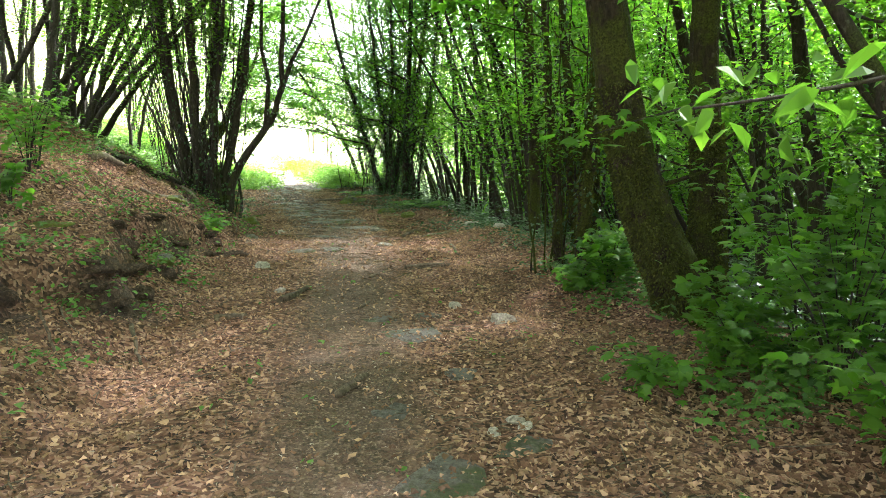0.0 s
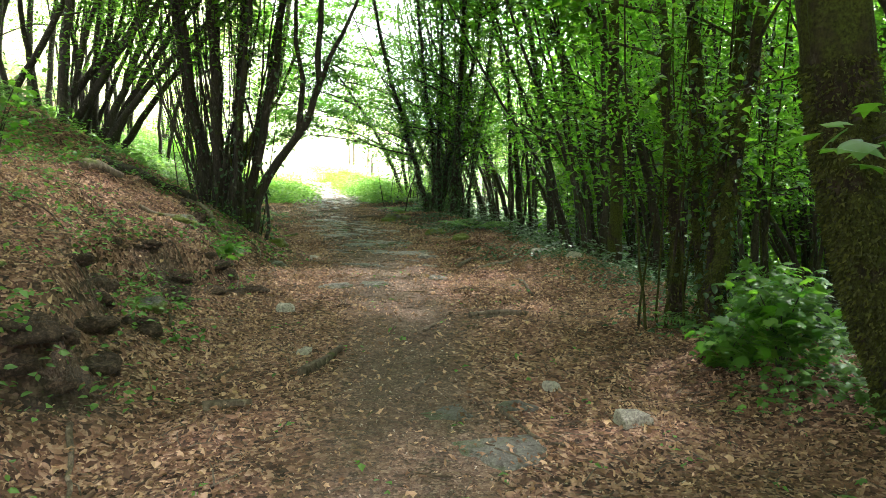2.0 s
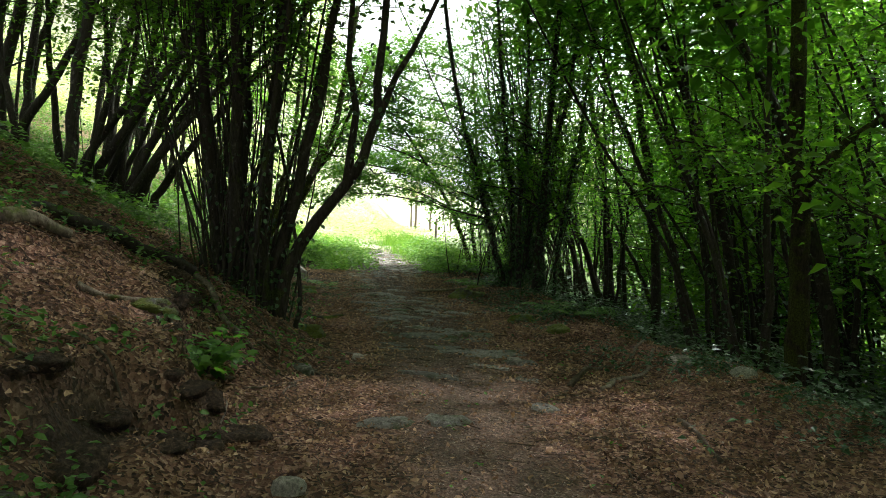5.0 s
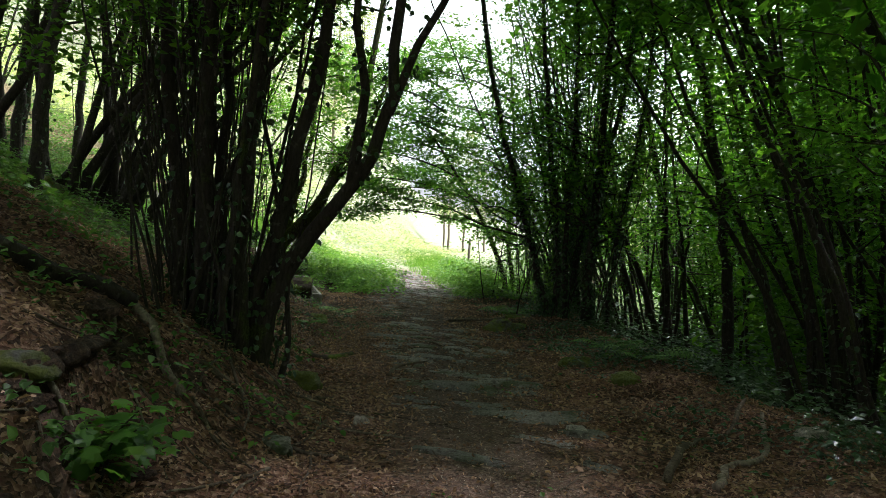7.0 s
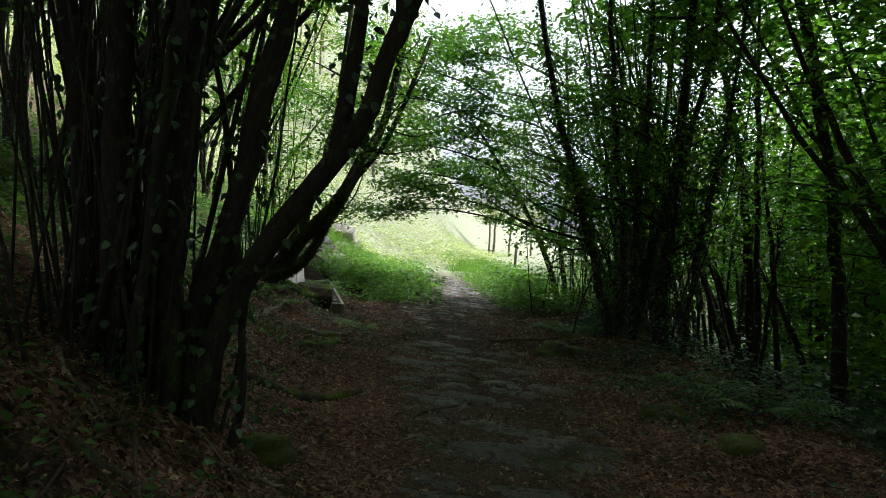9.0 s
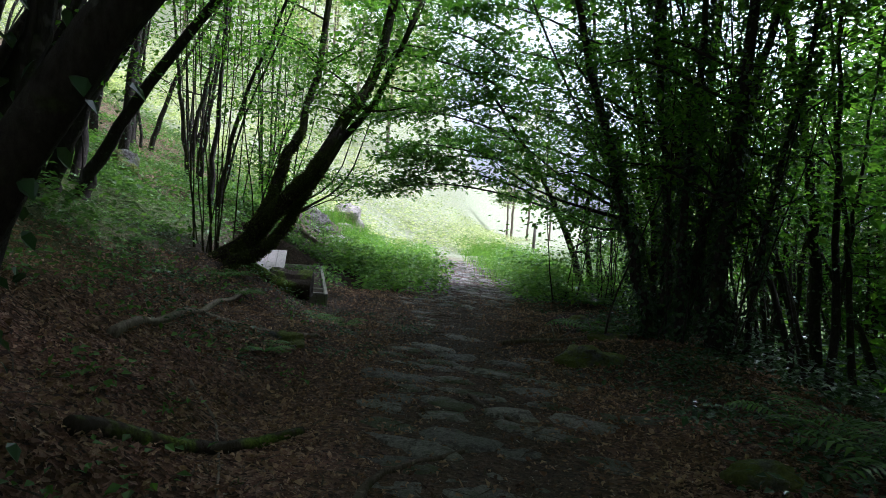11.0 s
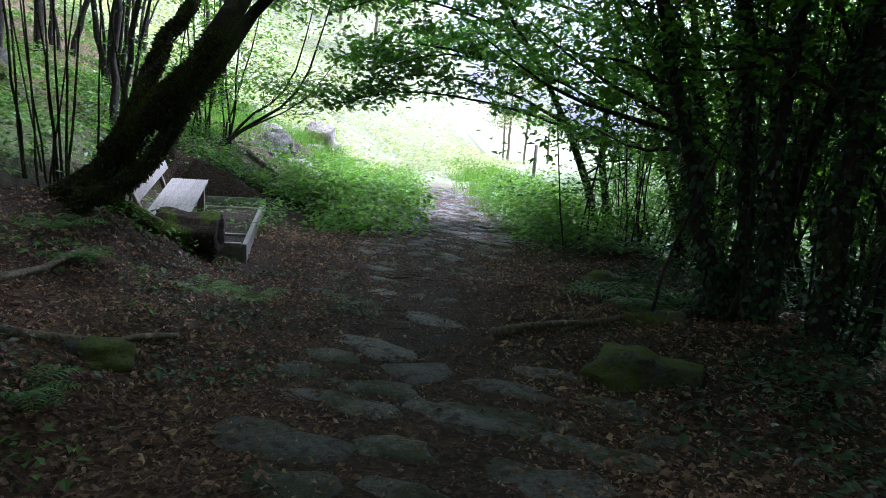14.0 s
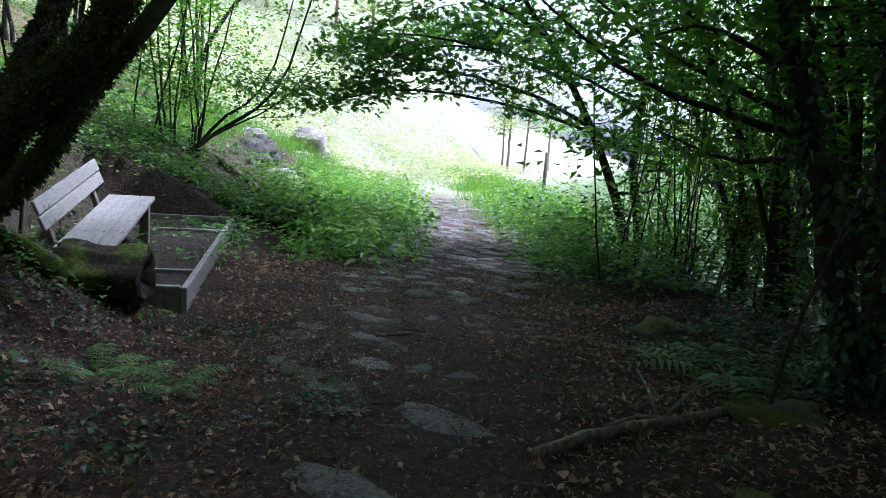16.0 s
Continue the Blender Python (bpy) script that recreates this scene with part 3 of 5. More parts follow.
for x, y, seed in ((-1.1, 22.4, 24),):
    grow("slim_tree", "slim leafy tree behind the ivy-clad trunks", (x, y), fan(R, 4, [(-0.9, 0), (0.3, 0.3), (-0.3, -0.3), (0.6, 0)], 8.0, 0.06, 0.25), seed, "slim trees of the wood", branches=13, reach=1.7, from_part=0.35, per=20, spread=0.32, leaf=0.1, flat=0.3)
moss = [([(0.12, 0.1, -0.4), (0.0, 0, 0.2), (-0.28, 0, 0.8), (-0.52, 0, 1.5), (-0.73, 0, 2.5), (-0.9, 0.1, 4), (-0.8, 0.2, 8)], 0.27, 0.12)]
grow("mossy_tree", "thick moss-covered leaning trunk at the path's edge", (2.12, 5.85), moss, 15, branches=6, reach=1.6, from_part=0.4, per=24, bark=BARK_MOSSY, sides=30, twig=0.12, fuzz=900)
grow("mossy_tree", "moss-covered trunk standing among bushes", (2.62, 6.35), [([(0.1, 0, -0.4), (-0.05, 0, 0.3), (-0.12, 0, 1.4), (-0.25, 0, 3.0), (-0.3, 0, 8)], 0.22, 0.1)], 16, branches=6, reach=1.6, from_part=0.4, per=24, bark=BARK_MOSSY, sides=24, twig=0.12, fuzz=700)
poles = [([(p[0] * 0.9, p[1], p[2]) for p in pts], a, b) for pts, a, b in fan(R, 6, [(-0.75, 0), (-0.3, 0.3), (0.25, 0.1), (-0.1, -0.3), (0.6, 0.2), (-0.5, 0.5)], 7.5, 0.085, 0.2)]
poles += fan(R, 14, [(-0.4, 0), (0.1, 0.2), (0.3, 0), (-0.15, -0.2), (0.5, 0.2)], 5, 0.02, 0.28)
grow("hazel_clump", "bundle of mossy hazel poles and thin shoots", (1.68, 8.4), poles, 17, branches=6, reach=1.2, from_part=0.55, per=22, ivy=22, bark=BARK_MOSSY, fuzz=200, shoots=3, leaf=0.07)
grow("mossy_tree", "tall smooth trunk with a forked top in the dense wood", (1.75, 13.0), [([(0, 0, -0.6), (0.05, 0, 0.6), (0.02, 0, 1.8), (-0.15, 0, 3.4), (-0.4, 0, 8.5)], 0.13, 0.06), ([(0.0, 0, 2.3), (0.5, -0.2, 2.9), (1.1, -0.4, 3.5), (1.6, -0.4, 5.5)], 0.06, 0.02)], 23, branches=9, reach=1.6, from_part=0.5, per=22, leaf=0.085, bark=BARK_MOSSY, sides=14, twig=0.25)
grow("leaning_tree", "slender forked tree leaning over the bank", (-10.5, 15.45), [([(-0.2, 0, -0.4), (0.45, 0, 0.45), (1.45, 0, 1.85), (2.1, 0, 3.3), (2.5, 0, 6)], 0.1, 0.03), ([(0.42, 0.02, 0.4), (0.2, 0.05, 1.1), (0.0, 0.1, 2), (-0.3, 0.1, 5)], 0.07, 0.03)], 18, branches=8, reach=1.4, from_part=0.5, per=20)

# sycamore whose low boughs hang over the path
syc = [([(0, 0, -0.3), (-0.35, 0, 0.8), (-0.9, -0.1, 2.0), (-1.6, -0.2, 3.2), (-2.6, -0.3, 4.6)], 0.1, 0.035),
       ([(0.1, 0.1, -0.3), (-0.15, 0.2, 1.6), (-0.1, 0.3, 3.5), (-0.4, 0.3, 7.0)], 0.08, 0.03)]
for k in range(15):
    z, out, aside = 1.6 + 0.33 * k, R.uniform(2.6, 4.4) if k % 3 else 4.6 - 0.12 * k, R.uniform(-2.2, 1.2)
    x = -np.interp(z, [1.2, 2.0, 3.2, 4.6], [0.5, 0.9, 1.6, 2.2]) if k % 2 else -0.2
    syc.append(([(x, 0, z), (x - out * 0.3, aside * 0.3, z + 0.45), (x - out * 0.7, aside * 0.7, z + 0.65), (x - out, aside, z + 0.3)], 0.034, 0.008))
grow("sycamore", "sycamore with low leafy boughs over the path", (-3.2, 26.6), syc, 19, branches=13, reach=1.0, from_part=0.25, per=17, spread=0.24, leaf=0.135, shape=LOBED, leaf_mat=LEAF_SYC, flat=0.3)


def thicket():
    """Slim trees of the wood beside the path: eight shapes, copied with a turn."""
    r = np.random.default_rng(21)
    shapes = []
    for k in range(8):
        stems = []
        for _ in range(r.integers(3, 6)):
            h, dx, dy = r.uniform(6, 9), r.uniform(-4.2, 0.6), r.normal() * 0.9
            fx, fy = r.normal() * 0.2, r.normal() * 0.2
            stems.append(([(fx, fy, -0.4), (fx + dx * 0.2, fy + dy * 0.3, h * 0.25), (fx + dx * 0.55, fy + dy * 0.6, h * 0.55), (fx + dx, fy + dy, h)], r.uniform(0.028, 0.095), 0.014))
        shapes.append(grow("slim_tree", "slim dark tree in the dense wood beside the path", (3.0, 40.0 + 3 * k), stems, 100 + k, "slim trees of the wood",
                           branches=7, reach=1.5, from_part=0.4, per=14, spread=0.34, leaf=0.105, ivy=9, flat=0.25))
    spots = []
    for _ in range(4000):
        y = r.uniform(-6, 36)
        e = r.uniform(0.5, 12)
        x = np.interp(y, YS, RIGHT) + e
        if (y < 9 and e < 1.2) or (9 < y < 25.5 and e < 0.9) or (y > 25.5 and e < 4):
            continue
        if all((x - a) ** 2 + (y - b) ** 2 > 1.15 for a, b in spots):
            spots.append((x, y))
        if len(spots) == 96:
            break
    for i, (x, y) in enumerate(spots):
        m = pose(x, y, float(land(x, y)), 0, 0, r.uniform(-40, 40))
        if i < 8:
            shapes[i].matrix_basis = m
        else:
            copy_thing(shapes[i % 8], m)
    # the bank, and unseen trees behind the start, added for their shade
    spots = [(-15, 21), (-13.5, 26), (-17, 28), (-12, 13.5), (-15.5, 15.5), (-19, 23), (-11, 9), (-8.5, 6), (-12.5, 4), (-6.5, 2), (-16, 9.5), (-21, 18), (-14, 30), (-19, 33),
             (-10.5, 22.8), (-11.8, 20.3), (-5, -3), (-2.6, -6), (-8, -4), (0.5, -9), (-4, -10), (-22, 27), (-18.5, 13), (-9.2, 9.6), (-25, 22), (-12.2, 16.8)]
    for i, (x, y) in enumerate(spots):
        copy_thing(shapes[i % 8], pose(x, y, float(land(x, y)), 0, 0, 180 + r.uniform(-60, 60)))


thicket()


def shade_trees():
    """Tall trees, mostly out of view, added so that their crowns shade the path and bank."""
    r = np.random.default_rng(31)
    spots = [(4.6, -2, -4.0), (5.2, 4.5, -4.6), (4.4, 10.5, -4.4), (3.2, 15.2, -4.2), (1.6, 20.5, -3.0), (-5.6, 5.0, 3.4), (-7.2, 10.4, 3.4), (-11.5, 15.0, 3.6), (-13.0, 19.0, 2.6),
             (-4.5, -1.5, 3.6), (-1.5, -5.5, 1.0), (3.8, -7, -2.0), (7.5, 7.5, -1.5), (6.8, 13.5, -1.5), (5.2, 19.5, -1.5), (2.6, 17.6, -5.6), (-8.6, 14.8, 3.0), (8.5, 1.5, -1.0), (-9.5, 1.5, 1.5), (-12.5, 22.5, 3.6), (-10.4, 13.2, 4.8), (-15.5, 17.5, 2.5), (-6.6, 7.4, 4.2), (4.9, 8.4, -4.8), (-12.4, 16.6, 7.2), (-13.6, 19.6, 7.0), (-7.4, 9.0, 3.2), (-6.0, 6.2, 3.0), (-11.6, 14.4, 6.6), (-4.6, 3.2, 2.4), (-5.4, 5.4, 1.4), (8.3, 3.4, 0.6), (6.8, 1.2, -0.4), (-5.2, 2.6, 2.2), (-6.4, 4.4, 2.6), (0.9, 23.6, -2.6), (-14.5, 22.5, 2.0), (-15.2, 24.4, 3.0), (-14.0, 17.6, 3.0), (-16.0, 26.5, 2.4), (-17.8, 20.5, 2.0),
             (8.0, 5.8, 0.6), (-11.6, 16.6, 5.0)]
    for x, y, over in spots:
        h = r.uniform(9.5, 12)
        dy = r.normal() * 0.6
        stems = [([(0, 0, -0.5), (over * 0.08, dy * 0.1, h * 0.22), (over * 0.3, dy * 0.3, h * 0.5), (over * 0.75, dy * 0.8, h * 0.8), (over, dy, h)], 0.12, 0.03)]
        grow("tall_tree", "tall dark-stemmed tree added to shade the path, its crown mostly unseen", (x, y), stems, int(1000 + y * 10 + x), "tall trees over the path",
             branches=34, reach=3.0, from_part=0.52, per=20, spread=0.55, leaf=0.3, ivy=20, twig=0.3)


shade_trees()


def screen_trees():
    """Added rows outside the wood that block light: trees in leaf from the ground up."""
    r = np.random.default_rng(33)
    shapes = [grow("edge_tree", "broad leafy tree added at the far edge of the wood to block light", (12, 4.0 * k), [([(0, 0, -0.5), (-0.2, 0.1, 3), (-0.4, 0.2, 9)], 0.13, 0.03)], 700 + k, "trees at the wood's edge",
                   branches=44, reach=2.8, from_part=0.12, per=21, spread=0.5, leaf=0.26, twig=0.3) for k in range(3)]
    for i in range(13):
        y = -5 + 3.1 * i
        x = np.interp(y, YS, RIGHT) + 9.6 + 1.6 * (i % 2)
        m = pose(x, y, float(land(x, y)), 0, 0, r.uniform(0, 360))
        if i < 3:
            shapes[i].matrix_basis = m
        else:
            copy_thing(shapes[i % 3], m)
    for i in range(6):
        y = -3 + 5.8 * i
        x = np.interp(y, YS, RIGHT) + 13.5 + 1.5 * (i % 2)
        copy_thing(shapes[i % 3], pose(x, y, float(land(x, y)), 0, 0, r.uniform(0, 360)) @ Matrix.Scale(1.6, 4))
    for i, (x, y, k) in enumerate([(3.6, 37.0, 1.2), (6.0, 34.5, 1.3), (5.2, 23.6, 1.3), (7.0, 30.5, 1.5), (9.5, 36.0, 1.6), (12.5, 40.0, 1.7)]):
        copy_thing(shapes[i % 3], pose(x, y, float(land(x, y)), 0, 0, r.uniform(0, 360)) @ Matrix.Scale(k, 4))


screen_trees()
hz = [([(0, 0, -0.3), (0.9, 0, 0.3), (1.8, -0.1, 0.8), (2.3, -0.1, 1.7), (2.6, 0, 2.9)], 0.045, 0.01), ([(0.1, 0.1, -0.3), (0.8, 0.1, 0.45), (1.6, 0.2, 1.1), (2.1, 0.2, 2.6)], 0.04, 0.01),
      ([(0.1, 0, -0.3), (1.0, -0.2, 0.25), (2.1, -0.3, 0.75), (2.9, -0.3, 1.6)], 0.03, 0.006)]
hz += fan(R, 11, [(-0.3, 0), (0.2, 0.2), (0.5, 0), (-0.1, -0.2), (0.9, 0.2)], 4.5, 0.03, 0.25)
grow("hazel_clump", "young hazel with low arching stems on the bank", (-10.9, 25.7), hz, 41, branches=6, reach=0.9, from_part=0.4, per=16, leaf=0.09)
grow("ivy_clad_tree", "dark ivied trunk leaning away from the path", (-2.0, 24.9), [([(0, 0, -0.5), (0.15, 0, 1.0), (0.55, 0, 2.2), (0.9, 0, 4), (1.0, 0, 8)], 0.13, 0.05),
     ([(0.1, 0, 0.4), (-0.3, 0.1, 1.6), (-0.9, 0.2, 2.8), (-1.7, 0.2, 4.2)], 0.05, 0.015), ([(0.05, 0, 0.5), (-0.1, -0.2, 1.8), (-0.7, -0.4, 3.2), (-1.5, -0.6, 4.6)], 0.045, 0.015)], 42,
     branches=12, reach=1.4, from_part=0.4, per=30, leaf=0.1, ivy=90)
grow("hazel_clump", "thin upright shoots behind the path's edge", (-2.9, 24.6), fan(R, 14, [(-0.3, 0), (0.2, 0.2), (0.5, 0), (-0.1, -0.2)], 3.6, 0.018, 0.45), 43, branches=5, reach=0.7, from_part=0.2, per=14, shoots=2)

for k, (x, y, h) in enumerate([(-2.5, 25.8, 1.7), (-2.9, 27.6, 1.5), (-1.7, 24.2, 1.9), (-2.6, 31.0, 2.2)]):
    grow("bush", "light green bush in the gap beside the clearing", (x, y), fan(R, 9, [(-0.5, 0), (0.3, 0.4), (0.6, -0.2), (-0.2, -0.5), (0.1, 0.3)], h, 0.026, 0.2), 820 + k, "bushes beside the clearing", branches=7, reach=0.6, from_part=0.25, per=9, spread=0.16, leaf=0.075, leaf_mat=LEAF_GRASS, shoots=3)


# ---- stones ----
def stone_mesh(name, seed, sides=9, flat=0.55, mat=STONE, bumpy=0.12, rings=4):
    """A rounded stone one metre across, half sunk."""
    r = np.random.default_rng(seed)
    ang = np.linspace(0, 2 * np.pi, sides, endpoint=False)
    outline = (0.5 + bumpy * r.normal(size=sides)) * (1 + 0.12 * np.cos(2 * ang) ** 2)
    rows = []
    for k in range(rings):
        u = k / (rings - 1)
        rad = [1.0, 1.02, 0.86, 0.5, 0.2][k] if rings < 6 else 1 - u
        z = [-0.5, 0.1, 0.38, 0.5, 0.52][k]
        rows.append(np.column_stack([outline * rad * np.cos(ang), outline * rad * np.sin(ang), z + r.normal(size=sides) * 0.05]))
    v = np.vstack([*rows, [[0, 0, 0.5 + r.normal() * 0.04]]])
    i = np.arange(rings - 1)[:, None] * sides
    j, k = np.arange(sides)[None], (np.arange(sides)[None] + 1) % sides
    quads = np.stack([i + j, i + k, i + sides + k, i + sides + j], -1).reshape(-1, 4)
    top = (rings - 1) * sides
    tris = np.column_stack([top + np.arange(sides), top + (np.arange(sides) + 1) % sides, np.full(sides, len(v) - 1)])
    return mesh_np(name, v, [quads, tris], mat)


def lay(ob, x, y, size, turn, sink=0.0):
    ob.location = (x, y, float(land(x, y)) - sink)
    ob.rotation_euler = (0, 0, radians(turn))
    ob.scale = size
    return ob


FLAT = [stone_mesh("flat_stone", 60 + k) for k in range(8)]
EARTHY = [stone_mesh("flat_stone", 60 + k, mat=STONE_EARTHY) for k in range(8)]
slabs = [(-0.22, 5.6, 0.46, 0.34), (-0.57, 6.06, 0.3, 0.26), (-0.14, 6.25, 0.3, 0.22), (-1.56, 12.92, 0.62, 0.36), (-2.12, 10.0, 0.36, 0.24), (-1.7, 10.18, 0.4, 0.24), (-0.99, 10.83, 0.22, 0.16),
         (-2.43, 13.84, 0.66, 0.4), (0.02, 3.12, 0.42, 0.34), (0.46, 3.46, 0.38, 0.2), (-3.34, 11.33, 0.4, 0.26), (-2.0, 14.2, 0.5, 0.3), (-1.2, 12.5, 0.3, 0.25), (-0.3, 3.9, 0.3, 0.2), (0.1, 4.6, 0.26, 0.2)]
for k, (x, y, w, d) in enumerate(slabs):
    lay(tagged(new("flat_stone", (EARTHY if y < 9 else FLAT)[k % 8]), "grey-green flat stone bedded in the earth path", "stone", "flat stones in the path"), x, y, (w * 1.15, d * 1.1, 0.045 if y < 9 else 0.085), 12 * (k % 5) - 20, 0.01)
PALE = [stone_mesh("loose_stone", 80 + k, 7, mat=STONE_PALE, bumpy=0.1) for k in range(3)]
for me in PALE:
    me.polygons.foreach_set("use_smooth", np.zeros(len(me.polygons), dtype=bool))
loose = [(0.54, 6.09, 0.24, 0.17, 0.15), (-2.37, 8.62, 0.17, 0.14, 0.14), (-1.8, 7.28, 0.16, 0.12, 0.08), (0.11, 6.64, 0.13, 0.1, 0.1), (0.44, 3.77, 0.1, 0.07, 0.06), (0.5, 3.7, 0.08, 0.06, 0.05), (1.05, 12.2, 0.28, 0.22, 0.18),
         (0.3, 3.6, 0.09, 0.07, 0.06), (-1.3, 12.55, 0.2, 0.14, 0.1), (-3.0, 12.2, 0.13, 0.1, 0.1), (0.55, 12.9, 0.3, 0.2, 0.12)]
for k, (x, y, w, d, h) in enumerate(loose):
    lay(tagged(new("loose_stone", PALE[k % 3]), "pale loose stone lying on the leaf litter", "stone", "loose stones"), x, y, (w, d, h * 1.1), 40 * k, 0.005)


def rock_mesh(name, seed, mat, sides=22, rings=12, rough=0.2):
    """A craggy rock about one metre across, from a sphere pushed in and out."""
    ang, lat = np.meshgrid(np.linspace(0, 2 * np.pi, sides, endpoint=False), np.linspace(-1.2, 1.5, rings))
    v = np.column_stack([(np.cos(lat) * np.cos(ang)).ravel(), (np.cos(lat) * np.sin(ang)).ravel(), np.sin(lat).ravel()])
    push = [1 + rough * (noise.noise(Vector(p) * 1.3 + Vector((seed, 0, 0))) + 0.6 * noise.noise(Vector(p) * 3.1 + Vector((0, seed, 0))) + 0.3 * noise.noise(Vector(p) * 7 + Vector((0, 0, seed)))) for p in v]
    v = np.sign(v) * np.abs(v) ** 0.8 * np.array(push)[:, None] * 0.5
    i = np.arange(rings - 1)[:, None] * sides
    j, k = np.arange(sides)[None], (np.arange(sides)[None] + 1) % sides
    quads = np.stack([i + j, i + k, i + sides + k, i + sides + j], -1).reshape(-1, 4)
    return mesh_np(name, v, [quads, np.array([np.arange(sides)[::-1], (rings - 1) * sides + np.arange(sides)])], mat)


MOSSY = [rock_mesh("mossy_rock", 90 + 7 * k, STONE_MOSS, rough=0.45) for k in range(4)]
rocks = [(-2.52, 18.45, 0.62, 0.48, 0.4, 8), (-3.96, 9.81, 0.35, 0.3, 0.16, 0), (-0.8, 14.6, 0.35, 0.28, 0.22, 30), (-3.77, 12.77, 0.36, 0.25, 0.2, 10), (-3.55, 5.95, 0.4, 0.25, 0.1, 0),
         (-2.35, 19.9, 0.6, 0.4, 0.22, 20), (-1.3, 15.3, 0.4, 0.3, 0.2, 0), (-12.0, 21.8, 0.8, 0.6, 0.6, 0), (-2.9, 21.9, 0.5, 0.4, 0.3, 0), (-9.6, 15.9, 0.7, 0.5, 0.5, 20), (-3.2, 7.4, 0.35, 0.3, 0.16, 15), (-5.35, 17.0, 0.35, 0.3, 0.2, 0)]
for k, (x, y, w, d, h, a) in enumerate(rocks):
    lay(tagged(new("mossy_rock", MOSSY[k % 4]), "moss-covered rock half sunk in the woodland floor", "rock", "mossy rocks"), x, y, (w, d, h), a, 0.02)
ROUGH = [rock_mesh("rock", 120 + 9 * k, STONE_EARTHY, rough=0.5) for k in range(2)]
lay(tagged(new("boulder", rock_mesh("boulder", 97, STONE_PALE, 26, 14, 0.4)), "pale grey boulder on the bright hillside", "rock"), -13.0, 34.6, (1.3, 1.1, 1.5), 20)
for k, (x, y, w) in enumerate([(-11.2, 28.6, 0.7), (-11.7, 29.6, 0.9), (-11.0, 30.2, 0.6), (-12.2, 30.6, 0.8), (-10.7, 27.6, 0.5)]):
    lay(tagged(new("rock", ROUGH[k % 2]), "rough grey-brown rock in the slipped earth bank", "rock", "rocks in the slipped bank"), x, y, (w, w * 0.7, w * 0.6), 37 * k, 0.08)
for k, (x, y) in enumerate([(-12.4, 33.0), (-13.0, 31.5), (-10.9, 31.0), (-12.2, 34.4), (-10.4, 28.4)]):
    lay(tagged(new("loose_stone", PALE[k % 3]), "pale stone on the bare earth bank", "stone", "stones on the bare bank"), x, y, (0.6, 0.4, 0.4), 50 * k)

EARTH, ent, eb = material("dark_earth", 0.95)
ecol = ramp(ent, noisy(ent, coords(ent), 30, 7, 0.8), [(0.32, (0.014, 0.009, 0.007)), (0.5, (0.06, 0.038, 0.026)), (0.66, (0.18, 0.115, 0.075))])
ent.links.new(ecol, eb.inputs["Base Color"])
bump(ent, eb, noisy(ent, coords(ent), 45, 6, 0.8), 1.0, 0.05)
CLODS = [rock_mesh("earth_clod", 140 + 5 * k, EARTH, 14, 8, 0.6) for k in range(4)]
clod = np.random.default_rng(86)
for k in range(48):
    y = clod.uniform(4.6, 11.2)
    x = np.interp(y, YS, LEFT) - (0.95 + 0.28 * math.sin(1.9 * y) + 0.12 * math.sin(5.3 * y)) + clod.normal() * 0.14
    w = clod.uniform(0.1, 0.32)
    lay(tagged(new("earth_clod", CLODS[k % 4]), "dark crumbling clod of earth on the eroded bank", "earth clod", "clods of the eroded bank"), x, y, (w * 1.2, w * 0.9, w * clod.uniform(0.4, 0.6)), clod.uniform(0, 360), 0.12 * w)


# ---- fallen wood ----
def stick(name, label, pts, radius, mat=DEADWOOD, sides=7, taper=0.6, group="", lift=0.6):
    """A fallen stick or log that lies along the ground under the given plan points."""
    seed = int(abs(pts[0][0]) * 1000 + pts[0][1] * 100)
    r = np.random.default_rng(seed)
    n = max(6, len(pts) * 5)
    line = smooth_line([(x, y, 0) for x, y in pts], n)
    line[:, :2] += r.normal(size=(n, 2)) * min(radius * 0.25, 0.008)
    line[:, 2] = land(line[:, 0], line[:, 1]) + radius * lift
    v, f = tube(line, np.linspace(radius, radius * taper, n), sides, 0.12, True, r)
    base = line[0].copy()
    ob = new(name, mesh_np(name, v - base, f, mat))
    ob.location = base
    return tagged(ob, label, "stick" if radius < 0.04 else "log", group)


small = [[(-0.67, 4.12), (-0.6, 4.35), (-0.53, 4.5)], [(-2.1, 5.95), (-1.8, 6.03)], [(-2.25, 6.48), (-2.19, 6.81)], [(-0.82, 6.41), (-0.75, 6.73)], [(-0.9, 8.0), (-0.8, 8.31)], [(-0.43, 8.54), (-0.2, 8.6), (0.06, 8.75)],
         [(-0.27, 6.21), (-0.05, 5.75), (0.11, 5.66)], [(0.12, 10.7), (0.23, 9.92)], [(-0.5, 8.6), (-0.2, 8.68), (0.1, 8.67)], [(-2.66, 15.66), (-2.56, 15.9)], [(-2.92, 15.96), (-2.7, 15.77)], [(-3.3, 16.4), (-3.0, 16.0)],
         [(-5.0, 20.4), (-4.8, 20.6)], [(-1.0, 16.3), (-0.7, 15.6)]]
for k, p in enumerate(small):
    stick("stick", "short brown dead stick lying on the path", p, [0.03, 0.035, 0.016, 0.018, 0.02, 0.018, 0.014][k % 7], group="sticks on the path")
stick("stick", "thick bark-covered piece of branch lying on the path", [(-1.66, 6.68), (-1.58, 7.0), (-1.53, 7.34)], 0.05)
stick("branch", "crooked dead branch at the path's edge", [(-0.72, 11.6), (-0.33, 12.9), (0.0, 13.2), (0.3, 14.0)], 0.032)
